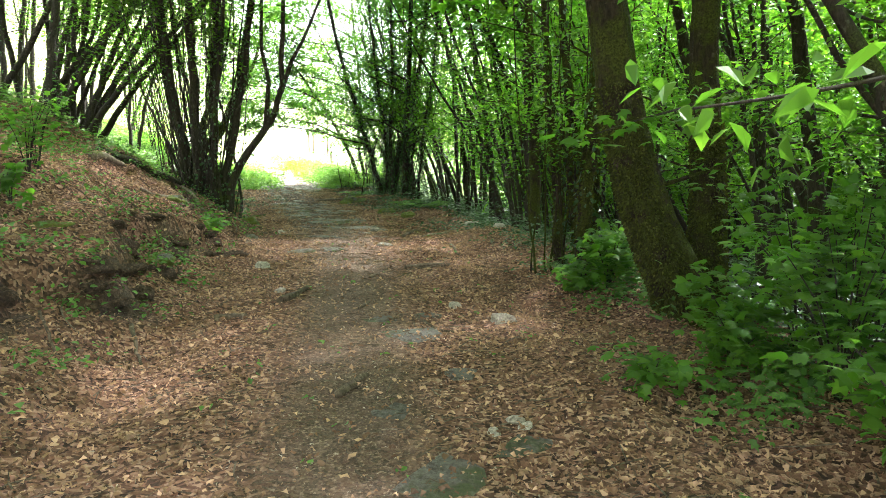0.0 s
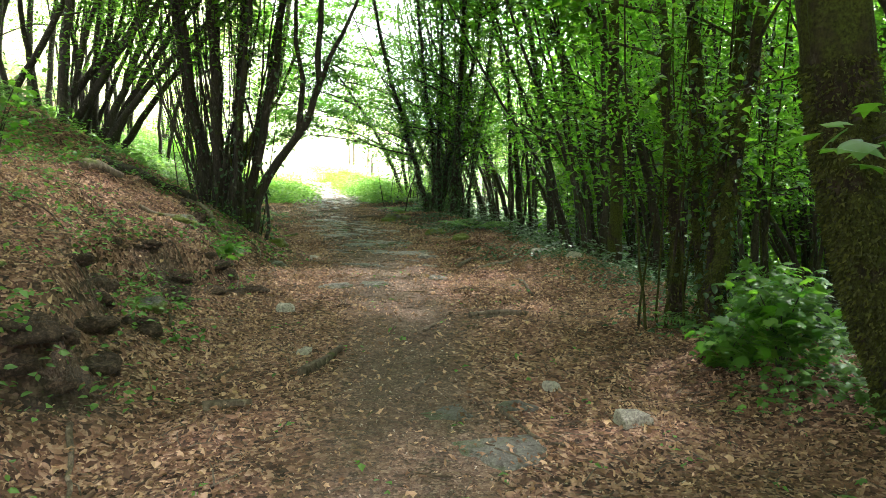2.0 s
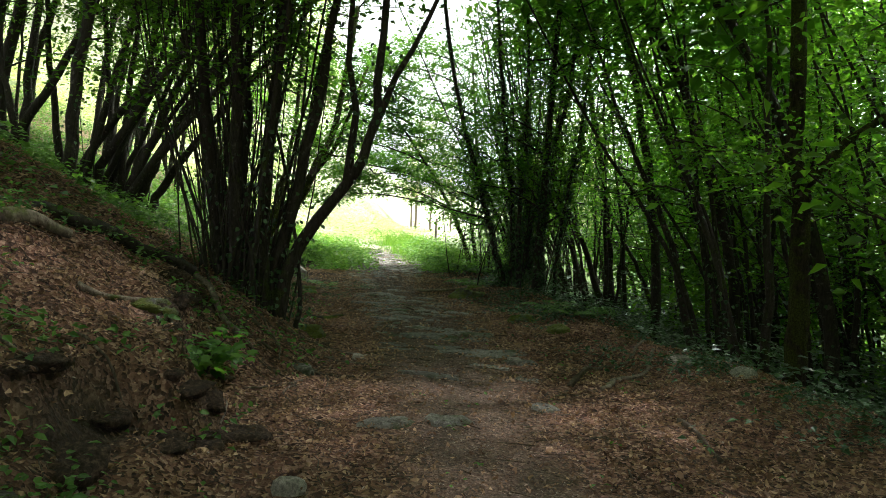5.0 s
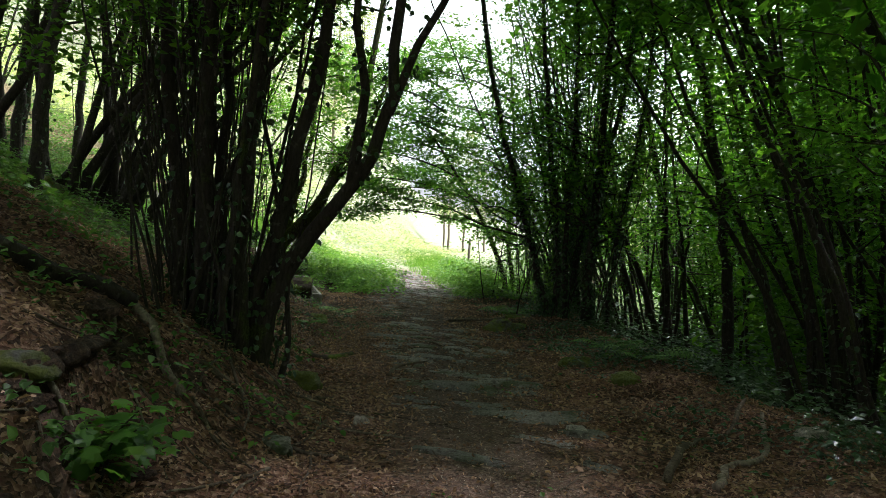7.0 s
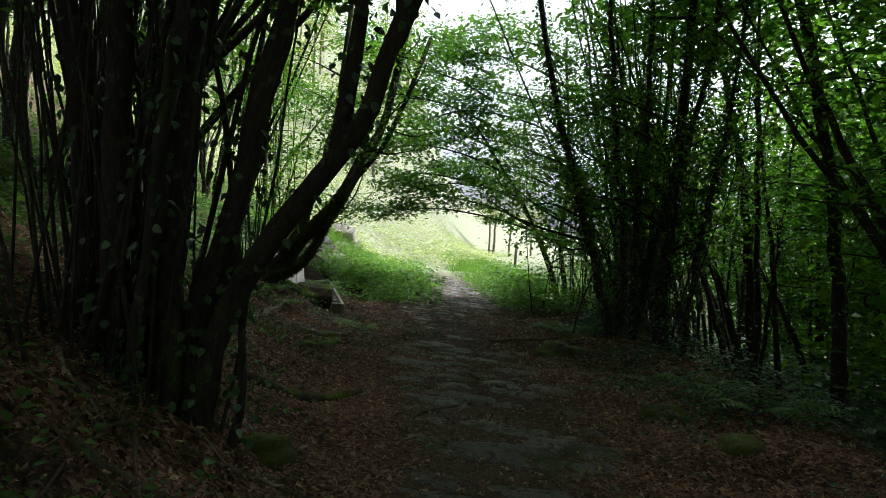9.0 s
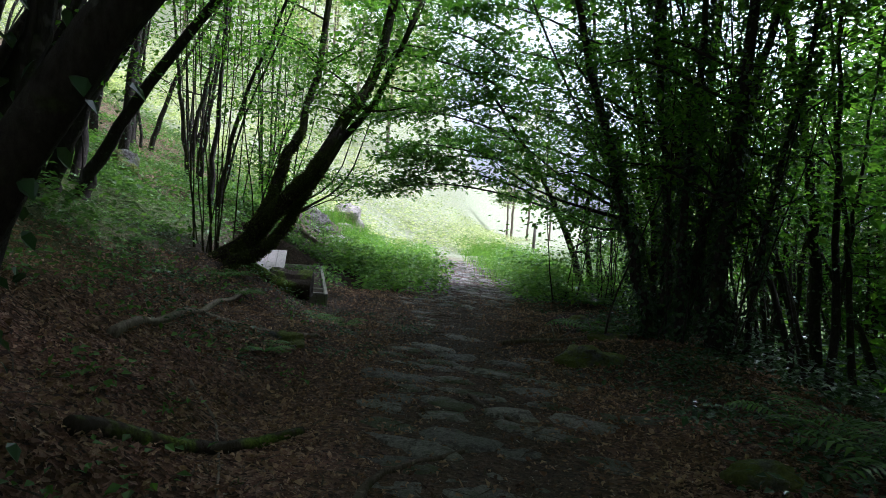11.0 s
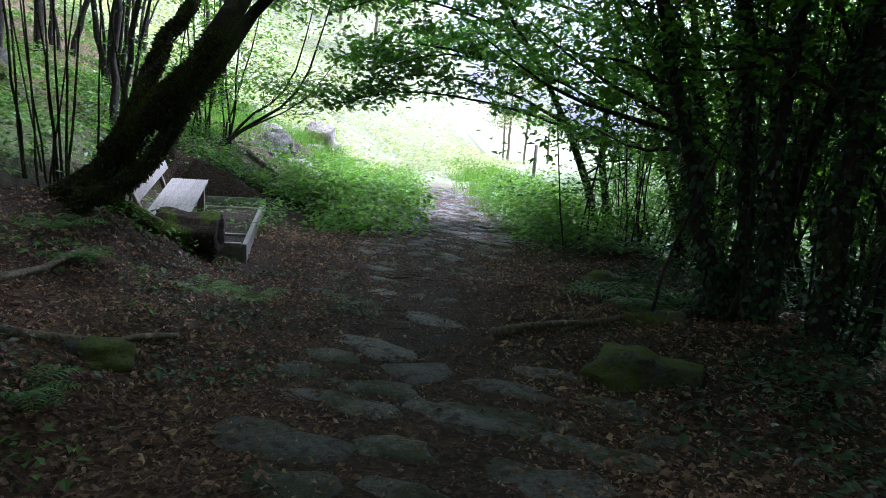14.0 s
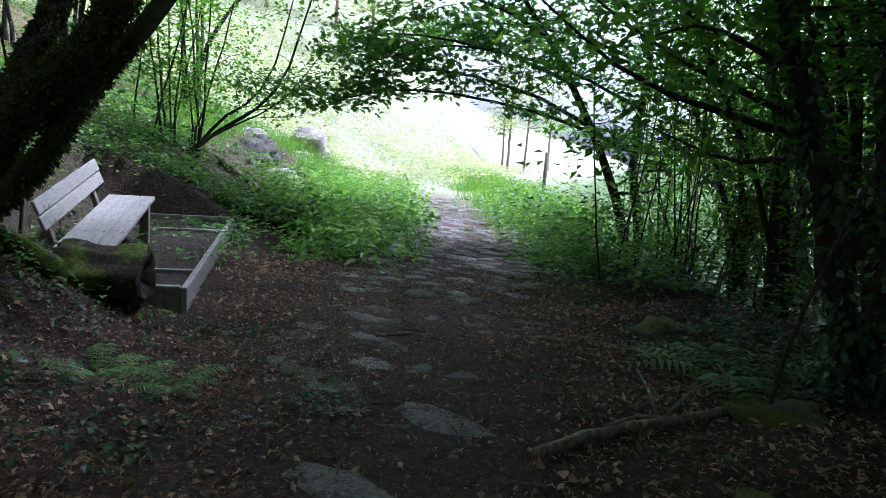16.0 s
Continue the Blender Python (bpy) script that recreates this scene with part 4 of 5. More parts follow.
stick("branch", "pale crooked dead branch at the path's edge", [(-0.41, 11.57), (-0.21, 12.18), (0.11, 12.48), (0.36, 13.61)], 0.03, PALEWOOD)
stick("root", "crooked exposed root across the path", [(-3.25, 13.95), (-3.3, 14.55), (-3.0, 15.1)], 0.03, lift=0.3)
stick("root", "gnarled exposed root below the coppiced tree", [(-4.03, 11.53), (-3.85, 11.61), (-3.66, 11.82), (-3.43, 11.78)], 0.03, lift=0.5)
stick("root", "gnarled exposed root below the coppiced tree", [(-3.95, 12.22), (-3.77, 12.33), (-3.44, 12.71)], 0.022, lift=0.5)
stick("root", "gnarled exposed root below the coppiced tree", [(-3.74, 12.36), (-3.43, 12.50), (-2.88, 12.30)], 0.018, lift=0.5)
stick("stick", "thin pale dead stick on the bank", [(-4.98, 15.08), (-4.4, 14.58), (-3.78, 13.73)], 0.012, PALEWOOD)
stick("log", "short moss-topped log beside the path", [(-4.42, 13.5), (-4.26, 14.2), (-4.0, 14.9)], 0.045, MOSSWOOD)
stick("branch", "long dead branch lying on the leaf litter", [(-5.5, 14.9), (-5.72, 15.55), (-6.06, 16.6), (-6.6, 18.2)], 0.042, PALEWOOD)
stick("branch", "forked dead branch lying on the leaf litter", [(-6.06, 16.6), (-5.5, 16.98), (-5.27, 17.54)], 0.035, PALEWOOD)
fallen = stick("branch", "long fallen branch with broken side twigs across the path's edge", [(-3.58, 18.91), (-3.12, 19.5), (-2.6, 19.88), (-1.7, 20.6)], 0.03, PALEWOOD, taper=0.5, lift=1.5)
for k, (x, y, dx, dy) in enumerate([(0.55, 0.75, -0.12, 0.35), (0.62, 0.8, 0.25, 0.32), (1.0, 1.0, -0.1, 0.3), (0.3, 0.45, 0.3, -0.1)]):
    z = float(land(fallen.location.x + x, fallen.location.y + y) - fallen.location.z) + 0.06
    tw = tube(smooth_line([(x, y, z), (x + dx * 0.5, y + dy * 0.5, z + 0.1), (x + dx, y + dy, z + 0.13)], 5), np.linspace(0.014, 0.005, 5), 5, 0.05)
    part("twig", mesh_np("twig", *tw, PALEWOOD), fallen)
stick("log", "dark fallen log on the bank", [(-5.16, 10.06), (-4.87, 10.7), (-4.5, 11.4)], 0.065, BARK, 10, 0.8, lift=1.4)
stick("branch", "pale peeled branch on the bank", [(-4.68, 11.48), (-4.35, 11.32), (-3.82, 10.98)], 0.042, PALEWOOD, lift=1.2)
stick("branch", "pale thin branch on the bank", [(-4.25, 9.36), (-4.05, 9.7), (-3.72, 10.15)], 0.028, PALEWOOD, lift=1.0)
stick("log", "pale broken log end on the bank", [(-5.0, 9.55), (-4.75, 9.95)], 0.065, PALEWOOD, 10)
stick("board_offcut", "pale broken board lying on the earthy slope", [(-10.35, 26.2), (-10.0, 26.15), (-9.65, 26.2)], 0.05, PALEWOOD, 6, 0.9, lift=1.4)
stick("stick", "thin dead stick on the bank", [(-3.05, 4.9), (-2.7, 4.5)], 0.015)
stick("stick", "thin dead stick on the bank", [(-2.6, 5.4), (-2.3, 4.9)], 0.02)
stick("stick", "thin dead stick on the bank", [(-4.3, 8.2), (-4.0, 8.0)], 0.02)
stick("log", "mossy log lying beside the cut log section", [(-7.75, 19.35), (-7.4, 19.42), (-7.0, 19.5)], 0.11, MOSSWOOD, 12, 0.8)

brush = np.random.default_rng(83)
for k in range(26):
    x, y = brush.uniform(-4.6, -2.9), brush.uniform(10.6, 12.6)
    a, l = brush.normal(-0.5, 0.5), brush.uniform(0.35, 1.1)
    dx, dy = l * math.cos(a), l * math.sin(a)
    stick("stick", "thin dead stick in the brushwood below the coppiced tree", [(x, y), (x + dx * 0.5 + brush.normal() * 0.05, y + dy * 0.5), (x + dx, y + dy)], brush.uniform(0.007, 0.016), PALEWOOD if k % 3 == 0 else DEADWOOD, 5, 0.5, "brushwood sticks", 1.5)
for k in range(22):
    y = brush.uniform(4.6, 11)
    x = np.interp(y, YS, LEFT) - brush.uniform(0.2, 2.2)
    a, l = brush.uniform(0, 6.28), brush.uniform(0.25, 0.7)
    stick("stick", "thin dead stick on the leaf-covered bank", [(x, y), (x + l * 0.5 * math.cos(a), y + l * 0.5 * math.sin(a)), (x + l * math.cos(a + 0.3), y + l * math.sin(a + 0.3))], brush.uniform(0.007, 0.014), PALEWOOD if k % 2 else DEADWOOD, 5, 0.5, "sticks on the bank", 1.6)


def log_section(a, b, radius):
    """A cut log lying on the ground: bark with moss, and two rough cut ends."""
    r = np.random.default_rng(77)
    z = float(land((a[0] + b[0]) / 2, (a[1] + b[1]) / 2)) + radius * 0.72
    top = empty("log_section", (a[0], a[1], z - radius * 0.72), "thick mossy cut log section lying beside the bench", "log")
    n, sides = 14, 26
    line = np.array([np.array([*a, z]) * (1 - u) + np.array([*b, z - 0.04]) * u for u in np.linspace(0, 1, n)]) - np.array(top.location)
    v, f = tube(line, radius * (1 + 0.08 * np.sin(np.linspace(0, 9, n))), sides, 0.07, False, r)
    part("bark", mesh_np("bark", v, f, MOSSWOOD), top, "dark bark with patches of moss")
    for ring, out in ((v[:sides], -1), (v[-sides:], 1)):
        c = ring.mean(axis=0)
        d = np.array([b[0] - a[0], b[1] - a[1], 0])
        d = d / np.linalg.norm(d) * out
        rows = [c + (ring - c) * k + d * h + r.normal(size=ring.shape) * 0.008 for k, h in ((1.0, -0.005), (0.85, 0.02), (0.55, -0.03), (0.25, -0.06))]
        w = np.vstack([*rows, [c - d * 0.08]])
        i = np.arange(3)[:, None] * sides
        j, k = np.arange(sides)[None], (np.arange(sides)[None] + 1) % sides
        quads = np.stack([i + j, i + k, i + sides + k, i + sides + j], -1).reshape(-1, 4)
        tris = np.column_stack([3 * sides + np.arange(sides), 3 * sides + (np.arange(sides) + 1) % sides, np.full(sides, 4 * sides)])
        part("cut_end", mesh_np("cut_end", w, [quads, tris], BARK), top, "dark rotten hollow cut end")


log_section((-7.2, 19.72), (-6.66, 19.96), 0.2)



# ---- bench and gravel bed ----
def board(name, size, m, mat, parent, label="", edge=0.006):
    bm = bmesh.new()
    bmesh.ops.create_cube(bm, size=1, matrix=Matrix.Diagonal((*size, 1)))
    bmesh.ops.bevel(bm, geom=bm.edges[:], offset=edge, segments=1, affect="EDGES")
    me = bpy.data.meshes.new(name)
    bm.to_mesh(me)
    bm.free()
    me.materials.append(mat)
    ob = part(name, me, parent, label)
    ob.matrix_basis = m
    return ob


def bench():
    o = Vector((BED[0], BED[1], 0))
    along, back = Vector((BED[2], BED[3], 0)), Vector((-BED[3], BED[2], 0))
    rise = (0.56 - 0.25) / 1.72
    near = o + along * 0.66 + back * 0.67 + Vector((0, 0, 0.25))
    u = (along + Vector((0, 0, rise))).normalized()
    top = empty("bench", o + along * 1.5 + back * 0.9 + Vector((0, 0, -0.1)), "weathered grey plank bench with a low slatted back", "bench")
    shift = Matrix.Translation(-top.location)

    def at(p, x_axis, y_axis):
        x_axis = (x_axis - y_axis * x_axis.dot(y_axis)).normalized()
        z_axis = x_axis.cross(y_axis)
        return shift @ Matrix.Translation(p) @ Matrix((x_axis, y_axis, z_axis)).transposed().to_4x4()

    for k in range(3):
        board("seat_plank", (0.152, 1.75, 0.04), at(near + u * 0.87 + back * (0.078 + 0.157 * k), -back, u), PLANK, top)
    raked = (Vector((0, 0, 1)) + back * 0.35).normalized()
    for k in range(2):
        board("back_plank", (0.125, 1.75, 0.03), at(near + u * 0.87 + back * (0.55 + 0.045 * k) + Vector((0, 0, 0.2 + 0.13 * k)), raked, u), PLANK, top)
    for a in (0.22, 1.52):
        for b in (0.06, 0.42):
            p = near + u * a + back * b
            foot = -0.14
            h = p.z - 0.02 - foot
            board("leg", (0.09, 0.09, h), shift @ Matrix.Translation((p.x, p.y, foot + h / 2)) @ pose(0, 0, 0, 0, 0, 28), POST, top)
        p = near + u * a + back * 0.24 - Vector((0, 0, 0.06))
        board("cross_rail", (0.07, 0.44, 0.075), at(p, u, back), POST, top)
        p = near + u * a + back * 0.56 + Vector((0, 0, 0.06))
        board("back_post", (0.07, 0.6, 0.05), at(p, u, raked), POST, top)


bench()


def gravel_bed():
    o = Vector((BED[0], BED[1], 0))
    along, back = Vector((BED[2], BED[3], 0)), Vector((-BED[3], BED[2], 0))
    top = empty("gravel_bed", o + Vector((0, 0, -0.1)), "timber-edged bed of dark gravel under the bench", "gravel bed", kind="")
    shift = Matrix.Translation(-top.location)
    u = (along + Vector((0, 0, 0.03))).normalized()

    def at(p, x_axis, y_axis):
        return shift @ Matrix.Translation(p) @ Matrix((x_axis, y_axis, x_axis.cross(y_axis))).transposed().to_4x4()

    board("edge_board", (0.05, 3.95, 0.3), at(o + along * 1.97 + Vector((0, 0, -0.06 + 0.06)), -back, u), PLANK, top, "pale timber edging board")
    for a in (0.03, 0.75, 3.0, 3.92):
        end = a in (0.03, 3.92)
        board("cross_board", (0.045, 1.72, 0.24 if end else 0.1), at(o + along * a + back * 0.89 + Vector((0, 0, (-0.02 if end else 0.02) + 0.03 * a)), u, back), PLANK, top)
    r = np.random.default_rng(5)
    A, B = np.meshgrid(np.linspace(0.0, 3.92, 80), np.linspace(0.02, 1.78, 40))
    Z = 0.035 + 0.03 * A + r.normal(size=A.shape) * 0.008 + np.maximum(0, B - 0.9) * 0.04
    P = np.array(o)[None] + A.reshape(-1, 1) * np.array(along)[None] + B.reshape(-1, 1) * np.array(back)[None]
    P[:, 2] = Z.ravel()
    i = (np.arange(39)[:, None] * 80 + np.arange(79)[None]).ravel()
    part("gravel", mesh_np("gravel", P - np.array(top.location), [np.column_stack([i, i + 1, i + 81, i + 80])], GRAVEL), top, "dark compacted gravel")


GRAVEL, gnt, gb = material("gravel", 0.95)
gcol = ramp(gnt, noisy(gnt, coords(gnt), 40, 8, 0.85), [(0.3, (0.02, 0.015, 0.011)), (0.55, (0.075, 0.054, 0.038)), (0.7, (0.24, 0.175, 0.12))])
gnt.links.new(gcol, gb.inputs["Base Color"])
bump(gnt, gb, noisy(gnt, coords(gnt), 50, 6, 0.8), 1.0, 0.05)
gravel_bed()
post = new("fence_post", mesh_np("fence_post", *tube([(0, 0, -0.2), (0, 0, 0.6), (0.02, 0, 1.5)], [0.05, 0.05, 0.045], 7), POST))
post.location = (-5.6, 33.5, float(land(-5.6, 33.5)))
tagged(post, "thin dark timber fence post beside the clearing", "post")


# ---- plants ----
def scatter(r, n, x0, x1, y0, y1, keep):
    x, y = r.uniform(x0, x1, n), r.uniform(y0, y1, n)
    ok = r.uniform(size=n) < keep(x, y) * (1 - 0.93 * bare(x, y))
    return np.column_stack([x[ok], y[ok], land(x[ok], y[ok])])


def stuff(name, label, category, pieces, mat, kind="stuff"):
    v, f = joined(pieces)
    base = v.mean(axis=0)
    base[2] = v[:, 2].min()
    ob = new(name, mesh_np(name, v - base, f, mat, False))
    ob.location = base
    return tagged(ob, label, category, kind=kind)


def clumped(x, y, scale, cut, seed=0.0):
    v = np.sin(x * scale + seed) * np.sin(y * scale * 1.13 + 2 * seed) + 0.6 * np.sin(x * scale * 2.3 - y * scale * 1.7 + seed)
    return np.clip((v - cut) * 2, 0, 1)


def undercut(x, y):
    """The bare dark face of the eroded bank."""
    d = np.interp(y, YS, LEFT) - x
    ledge = 0.95 + 0.28 * np.sin(1.9 * y) + 0.12 * np.sin(5.3 * y)
    return np.exp(-((d - ledge + 0.04) / 0.15) ** 2) * np.clip(0.75 + 0.5 * np.sin(4.7 * y), 0, 1) * ((y > 4.4) & (y < 11.4))


def leaf_litter():
    r = np.random.default_rng(51)

    def keep(x, y):
        m = np.abs(x - np.interp(y, YS, MID))
        return np.clip(0.22 + (m - 0.3) * 0.9, 0.18, 1) * np.clip((27 - y) / 5, 0, 1) * np.interp(y, [8, 14, 17, 20], [1, 1, 0.95, 0.75]) * (1 - 0.6 * undercut(x, y))
    p = scatter(r, 225000, -7.6, 3.4, 0.8, 24, keep)
    n = len(p)
    p[:, 2] += r.uniform(-0.004, 0.022, n)
    ln = 0.016 + 0.052 * r.uniform(size=n) ** 1.5
    wide = ln * r.uniform(0.35, 1.0, n)
    up = np.column_stack([r.normal(size=(n, 2)) * 0.85, np.ones(n)])
    way = np.column_stack([r.normal(size=(n, 2)), r.normal(size=n) * 0.35])
    kinds = np.array_split(np.arange(n), [int(n * 0.15), int(n * 0.45)])
    stuff("dead_leaves", "curled brown dead leaves covering the woodland floor", "leaf litter", [leaves(shape, p[k], way[k], up[k], ln[k], wide[k]) for shape, k in zip(CRINKLED, kinds)], LEAF_DEAD)
    p = scatter(r, 78000, -7, 2.5, 1, 27, lambda x, y: np.exp(-((x - np.interp(y, YS, MID)) / 1.9) ** 2) * np.interp(y, [1, 8, 14, 27], [0.35, 0.45, 0.85, 0.7]))
    n = len(p)
    p[:, 2] += 0.01
    ln = 0.01 + 0.026 * r.uniform(size=n) ** 2
    stuff("leaf_flecks", "small pale flecks of leaf and wood on the trodden earth", "leaf litter", [leaves(CRINKLED[2], p, np.column_stack([r.normal(size=(n, 2)), r.normal(size=n) * 0.3]), np.column_stack([r.normal(size=(n, 2)) * 0.6, np.ones(n)]), ln, ln * r.uniform(0.25, 0.8, n))], FLECK)
    p = scatter(r, 15000, -7, 3.5, 1, 25, lambda x, y: np.full(len(x), 0.5))
    bits = []
    for q in p:
        a, l = r.uniform(0, 6.28), 0.04 + 0.26 * r.uniform() ** 2
        d = np.array([np.cos(a), np.sin(a), 0]) * l
        e = q + d
        e[2] = land(e[0], e[1])
        bits.append(tube(np.array([q + [0, 0, 0.012], (q + e) / 2 + [r.normal() * 0.02, r.normal() * 0.02, 0.02], e + [0, 0, 0.012]]), np.array([0.005, 0.004, 0.002]) * r.uniform(0.4, 1.4), 3, 0.0, False, r))
    stuff("twigs", "small dead twigs scattered over the woodland floor", "twigs", bits, DEADWOOD)


leaf_litter()


def herbs(name, label, places, r, height, per, leaf, mat, shape=RHOMB, spread=0.12):
    """Low leafy plants, one tuft at each place."""
    n = len(places) * per
    c = np.repeat(places, per, axis=0)
    h = np.repeat(height * r.uniform(0.35, 1.25, len(places)), per) * r.uniform(0.12, 1.0, n)
    off = r.normal(size=(n, 2)) * spread
    p = c + np.column_stack([off, h])
    along = np.column_stack([off + r.normal(size=(n, 2)) * 0.05, r.normal(size=n) * 0.03 - 0.02])
    up = np.column_stack([r.normal(size=(n, 2)) * 0.35, np.ones(n)])
    ln = leaf * r.uniform(0.6, 1.3, n)
    return stuff(name, label, "undergrowth", [leaves(shape, p, along, up, ln, ln * 0.7)], mat)


def undergrowth():
    r = np.random.default_rng(52)
    left = lambda x, y: np.interp(y, YS, LEFT) - x
    rightwards = lambda x, y: x - np.interp(y, YS, RIGHT)
    herbs("bank_plants", "low green plants growing through the leaf litter on the bank", scatter(r, 6500, -9, -2, 3, 20, lambda x, y: np.clip(left(x, y) / 2, 0, 1) * clumped(x, y, 1.9, 0.1) * 0.8), r, 0.2, 10, 0.058, LEAF_HERB, spread=0.09)
    herbs("ledge_plants", "green sprouts along the eroded ledge of the bank", scatter(r, 1000, -4.6, -2.4, 4, 12.0, lambda x, y: np.exp(-((left(x, y) - 0.9) / 0.45) ** 2) * clumped(x, y, 2.7, 0.0, 0.6)), r, 0.2, 10, 0.055, LEAF_HERB, BROAD, 0.08)
    herbs("hillside_plants", "bright green low plants covering the wooded slope", scatter(r, 15500, -24, -6, 10, 34, lambda x, y: np.clip((left(x, y) - np.interp(y, [16, 22], [2.0, 0.7])) / 3, 0, 1) * (0.2 + clumped(x, y, 1.1, -0.2, 1.0))), r, 0.25, 7, 0.095, LEAF_HERB, spread=0.16)
    herbs("ivy_carpet", "dark ivy and low plants carpeting the ground under the trees", scatter(r, 15000, -4, 6, 8, 26, lambda x, y: np.exp(-((rightwards(x, y) + np.interp(y, [12, 16, 20], [0.1, 0.55, 0.4])) / 0.65) ** 2) * clumped(x, y, 1.6, -0.35, 2.0)), r, 0.12, 8, 0.065, LEAF_IVY, spread=0.12)
    herbs("wood_floor_plants", "dark undergrowth under the dense wood", scatter(r, 9000, -3, 14, -4, 34, lambda x, y: (rightwards(x, y) > 0.25) * (0.35 + clumped(x, y, 1.3, -0.2, 0.5))), r, 0.5, 10, 0.1, LEAF_IVY, spread=0.25)
    herbs("thicket_scrub", "dense dark scrub deep in the wood", scatter(r, 8500, -3, 18, 0, 36, lambda x, y: np.clip((rightwards(x, y) - 2.6) / 3, 0, 1) * (rightwards(x, y) < 8) * (0.4 + clumped(x, y, 0.9, -0.3, 0.4))), r, 1.5, 13, 0.17, LEAF_IVY, spread=0.4)
    herbs("humus_plants", "low ivy and small ferns around the bench and the stump", scatter(r, 2600, -8.5, -4.6, 15.5, 20.2, lambda x, y: clumped(x, y, 2.6, 0.2, 0.7) * 0.7), r, 0.08, 6, 0.045, LEAF_IVY, spread=0.1)
    herbs("edge_plants", "small green seedlings along the path's edge", scatter(r, 2600, 0.6, 4, 2, 9.5, lambda x, y: np.clip((x - 1.2) / 0.8, 0, 1) * clumped(x, y, 2.3, -0.1, 0.3)), r, 0.22, 8, 0.075, LEAF_HERB, LOBED, 0.1)
    herbs("bed_plants", "bright green nettles beside the gravel bed", scatter(r, 5200, -11.5, -5.5, 22, 33, lambda x, y: ((left(x, y) > -1.9 + 0.03 * (y - 24)) & (((x + 6.56) * -0.879 + (y - 20.27) * -0.477 < -0.15) | ((x + 6.56) * -0.477 + (y - 20.27) * 0.879 > 4.15))) * np.clip((y - 22.3) / 2, 0.15, 1) * (0.04 + clumped(x, y, 1.7, 0.05)) * np.clip((1.4 - left(x, y)) / 1.2, 0.12, 1)), r, 0.62, 18, 0.1, LEAF_GRASS, spread=0.16)
    herbs("slope_plants", "scattered low green plants on the earthy slope above the bench", scatter(r, 5200, -15, -7.2, 20, 33, lambda x, y: np.clip(left(x, y) / 0.6, 0, 1) * clumped(x, y, 2.2, -0.25, 0.4)), r, 0.22, 10, 0.075, LEAF_HERB, spread=0.12)
    herbs("verge_plants", "bright green bracken and nettles on the path's verge", scatter(r, 2600, -6.5, -2.5, 23, 33, lambda x, y: np.exp(-((x - np.interp(y, YS, MID) - 2.0) / 0.55) ** 2) * clumped(x, y, 2.4, -0.5, 0.2)), r, 0.8, 20, 0.09, LEAF_GRASS, spread=0.16)
    herbs("path_seedlings", "tiny green seedlings in the leaf litter", scatter(r, 260, -3, 2, 1.5, 14, lambda x, y: np.full(len(x), 0.5)), r, 0.04, 3, 0.05, LEAF_HERB, spread=0.03)
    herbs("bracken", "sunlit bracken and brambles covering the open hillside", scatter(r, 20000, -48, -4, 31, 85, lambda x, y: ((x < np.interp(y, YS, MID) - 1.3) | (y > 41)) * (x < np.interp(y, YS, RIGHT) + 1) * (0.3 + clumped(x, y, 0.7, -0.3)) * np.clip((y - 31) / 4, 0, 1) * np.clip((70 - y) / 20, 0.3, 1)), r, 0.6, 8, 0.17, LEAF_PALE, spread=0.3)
    g = scatter(r, 9000, -13, -4, 27, 48, lambda x, y: np.clip((np.abs(x - np.interp(y, YS, MID)) - 0.7 - 0.8 * clumped(x, y, 1.3, -0.3, 0.9)) / 1.2, 0, 1) * (0.15 + 0.8 * clumped(x, y, 1.1, -0.4, 0.1)))
    n = len(g) * 6
    c = np.repeat(g, 6, axis=0) + np.column_stack([r.normal(size=(n, 2)) * 0.08, np.zeros(n)])
    stuff("tall_grass", "tall pale grass in the bright clearing", "grass", [leaves(BLADE, c, np.column_stack([r.normal(size=(n, 2)) * 0.35, np.ones(n)]), r.normal(size=(n, 3)) + [[0, 1, 0]], r.uniform(0.25, 0.75, n), 0.014)], LEAF_GRASS)


undergrowth()


def sapling(x, y, height, n_stems, seed, label, leaf=0.11, per=9, spread=0.11, group="saplings"):
    r = np.random.default_rng(seed)
    z = float(land(x, y))
    top = empty("sapling", (x, y, z), label, "plant", group)
    centres = []
    for _ in range(n_stems):
        a, h = r.uniform(0, 6.28), height * r.uniform(0.5, 1.0)
        d = h * r.uniform(0.2, 0.7)
        line = smooth_line([(0, 0, -0.05), (d * 0.4 * np.cos(a), d * 0.4 * np.sin(a), h * 0.6), (d * np.cos(a), d * np.sin(a), h)], 6)
        v, f = tube(line, np.linspace(0.008, 0.003, 6), 4, 0.0, False, r)
        part("stem", mesh_np("stem", v, f, BARK), top)
        centres += [line[i] for i in (2, 3, 4, 5)]
    v, f = spray(r, centres, per, spread, 0.5, leaf, LOBED, 0.95, 0.25, 0.3)
    tagged(part("foliage", mesh_np("foliage", v, f, LEAF_SYC, False), top), kind="stuff")
    return top


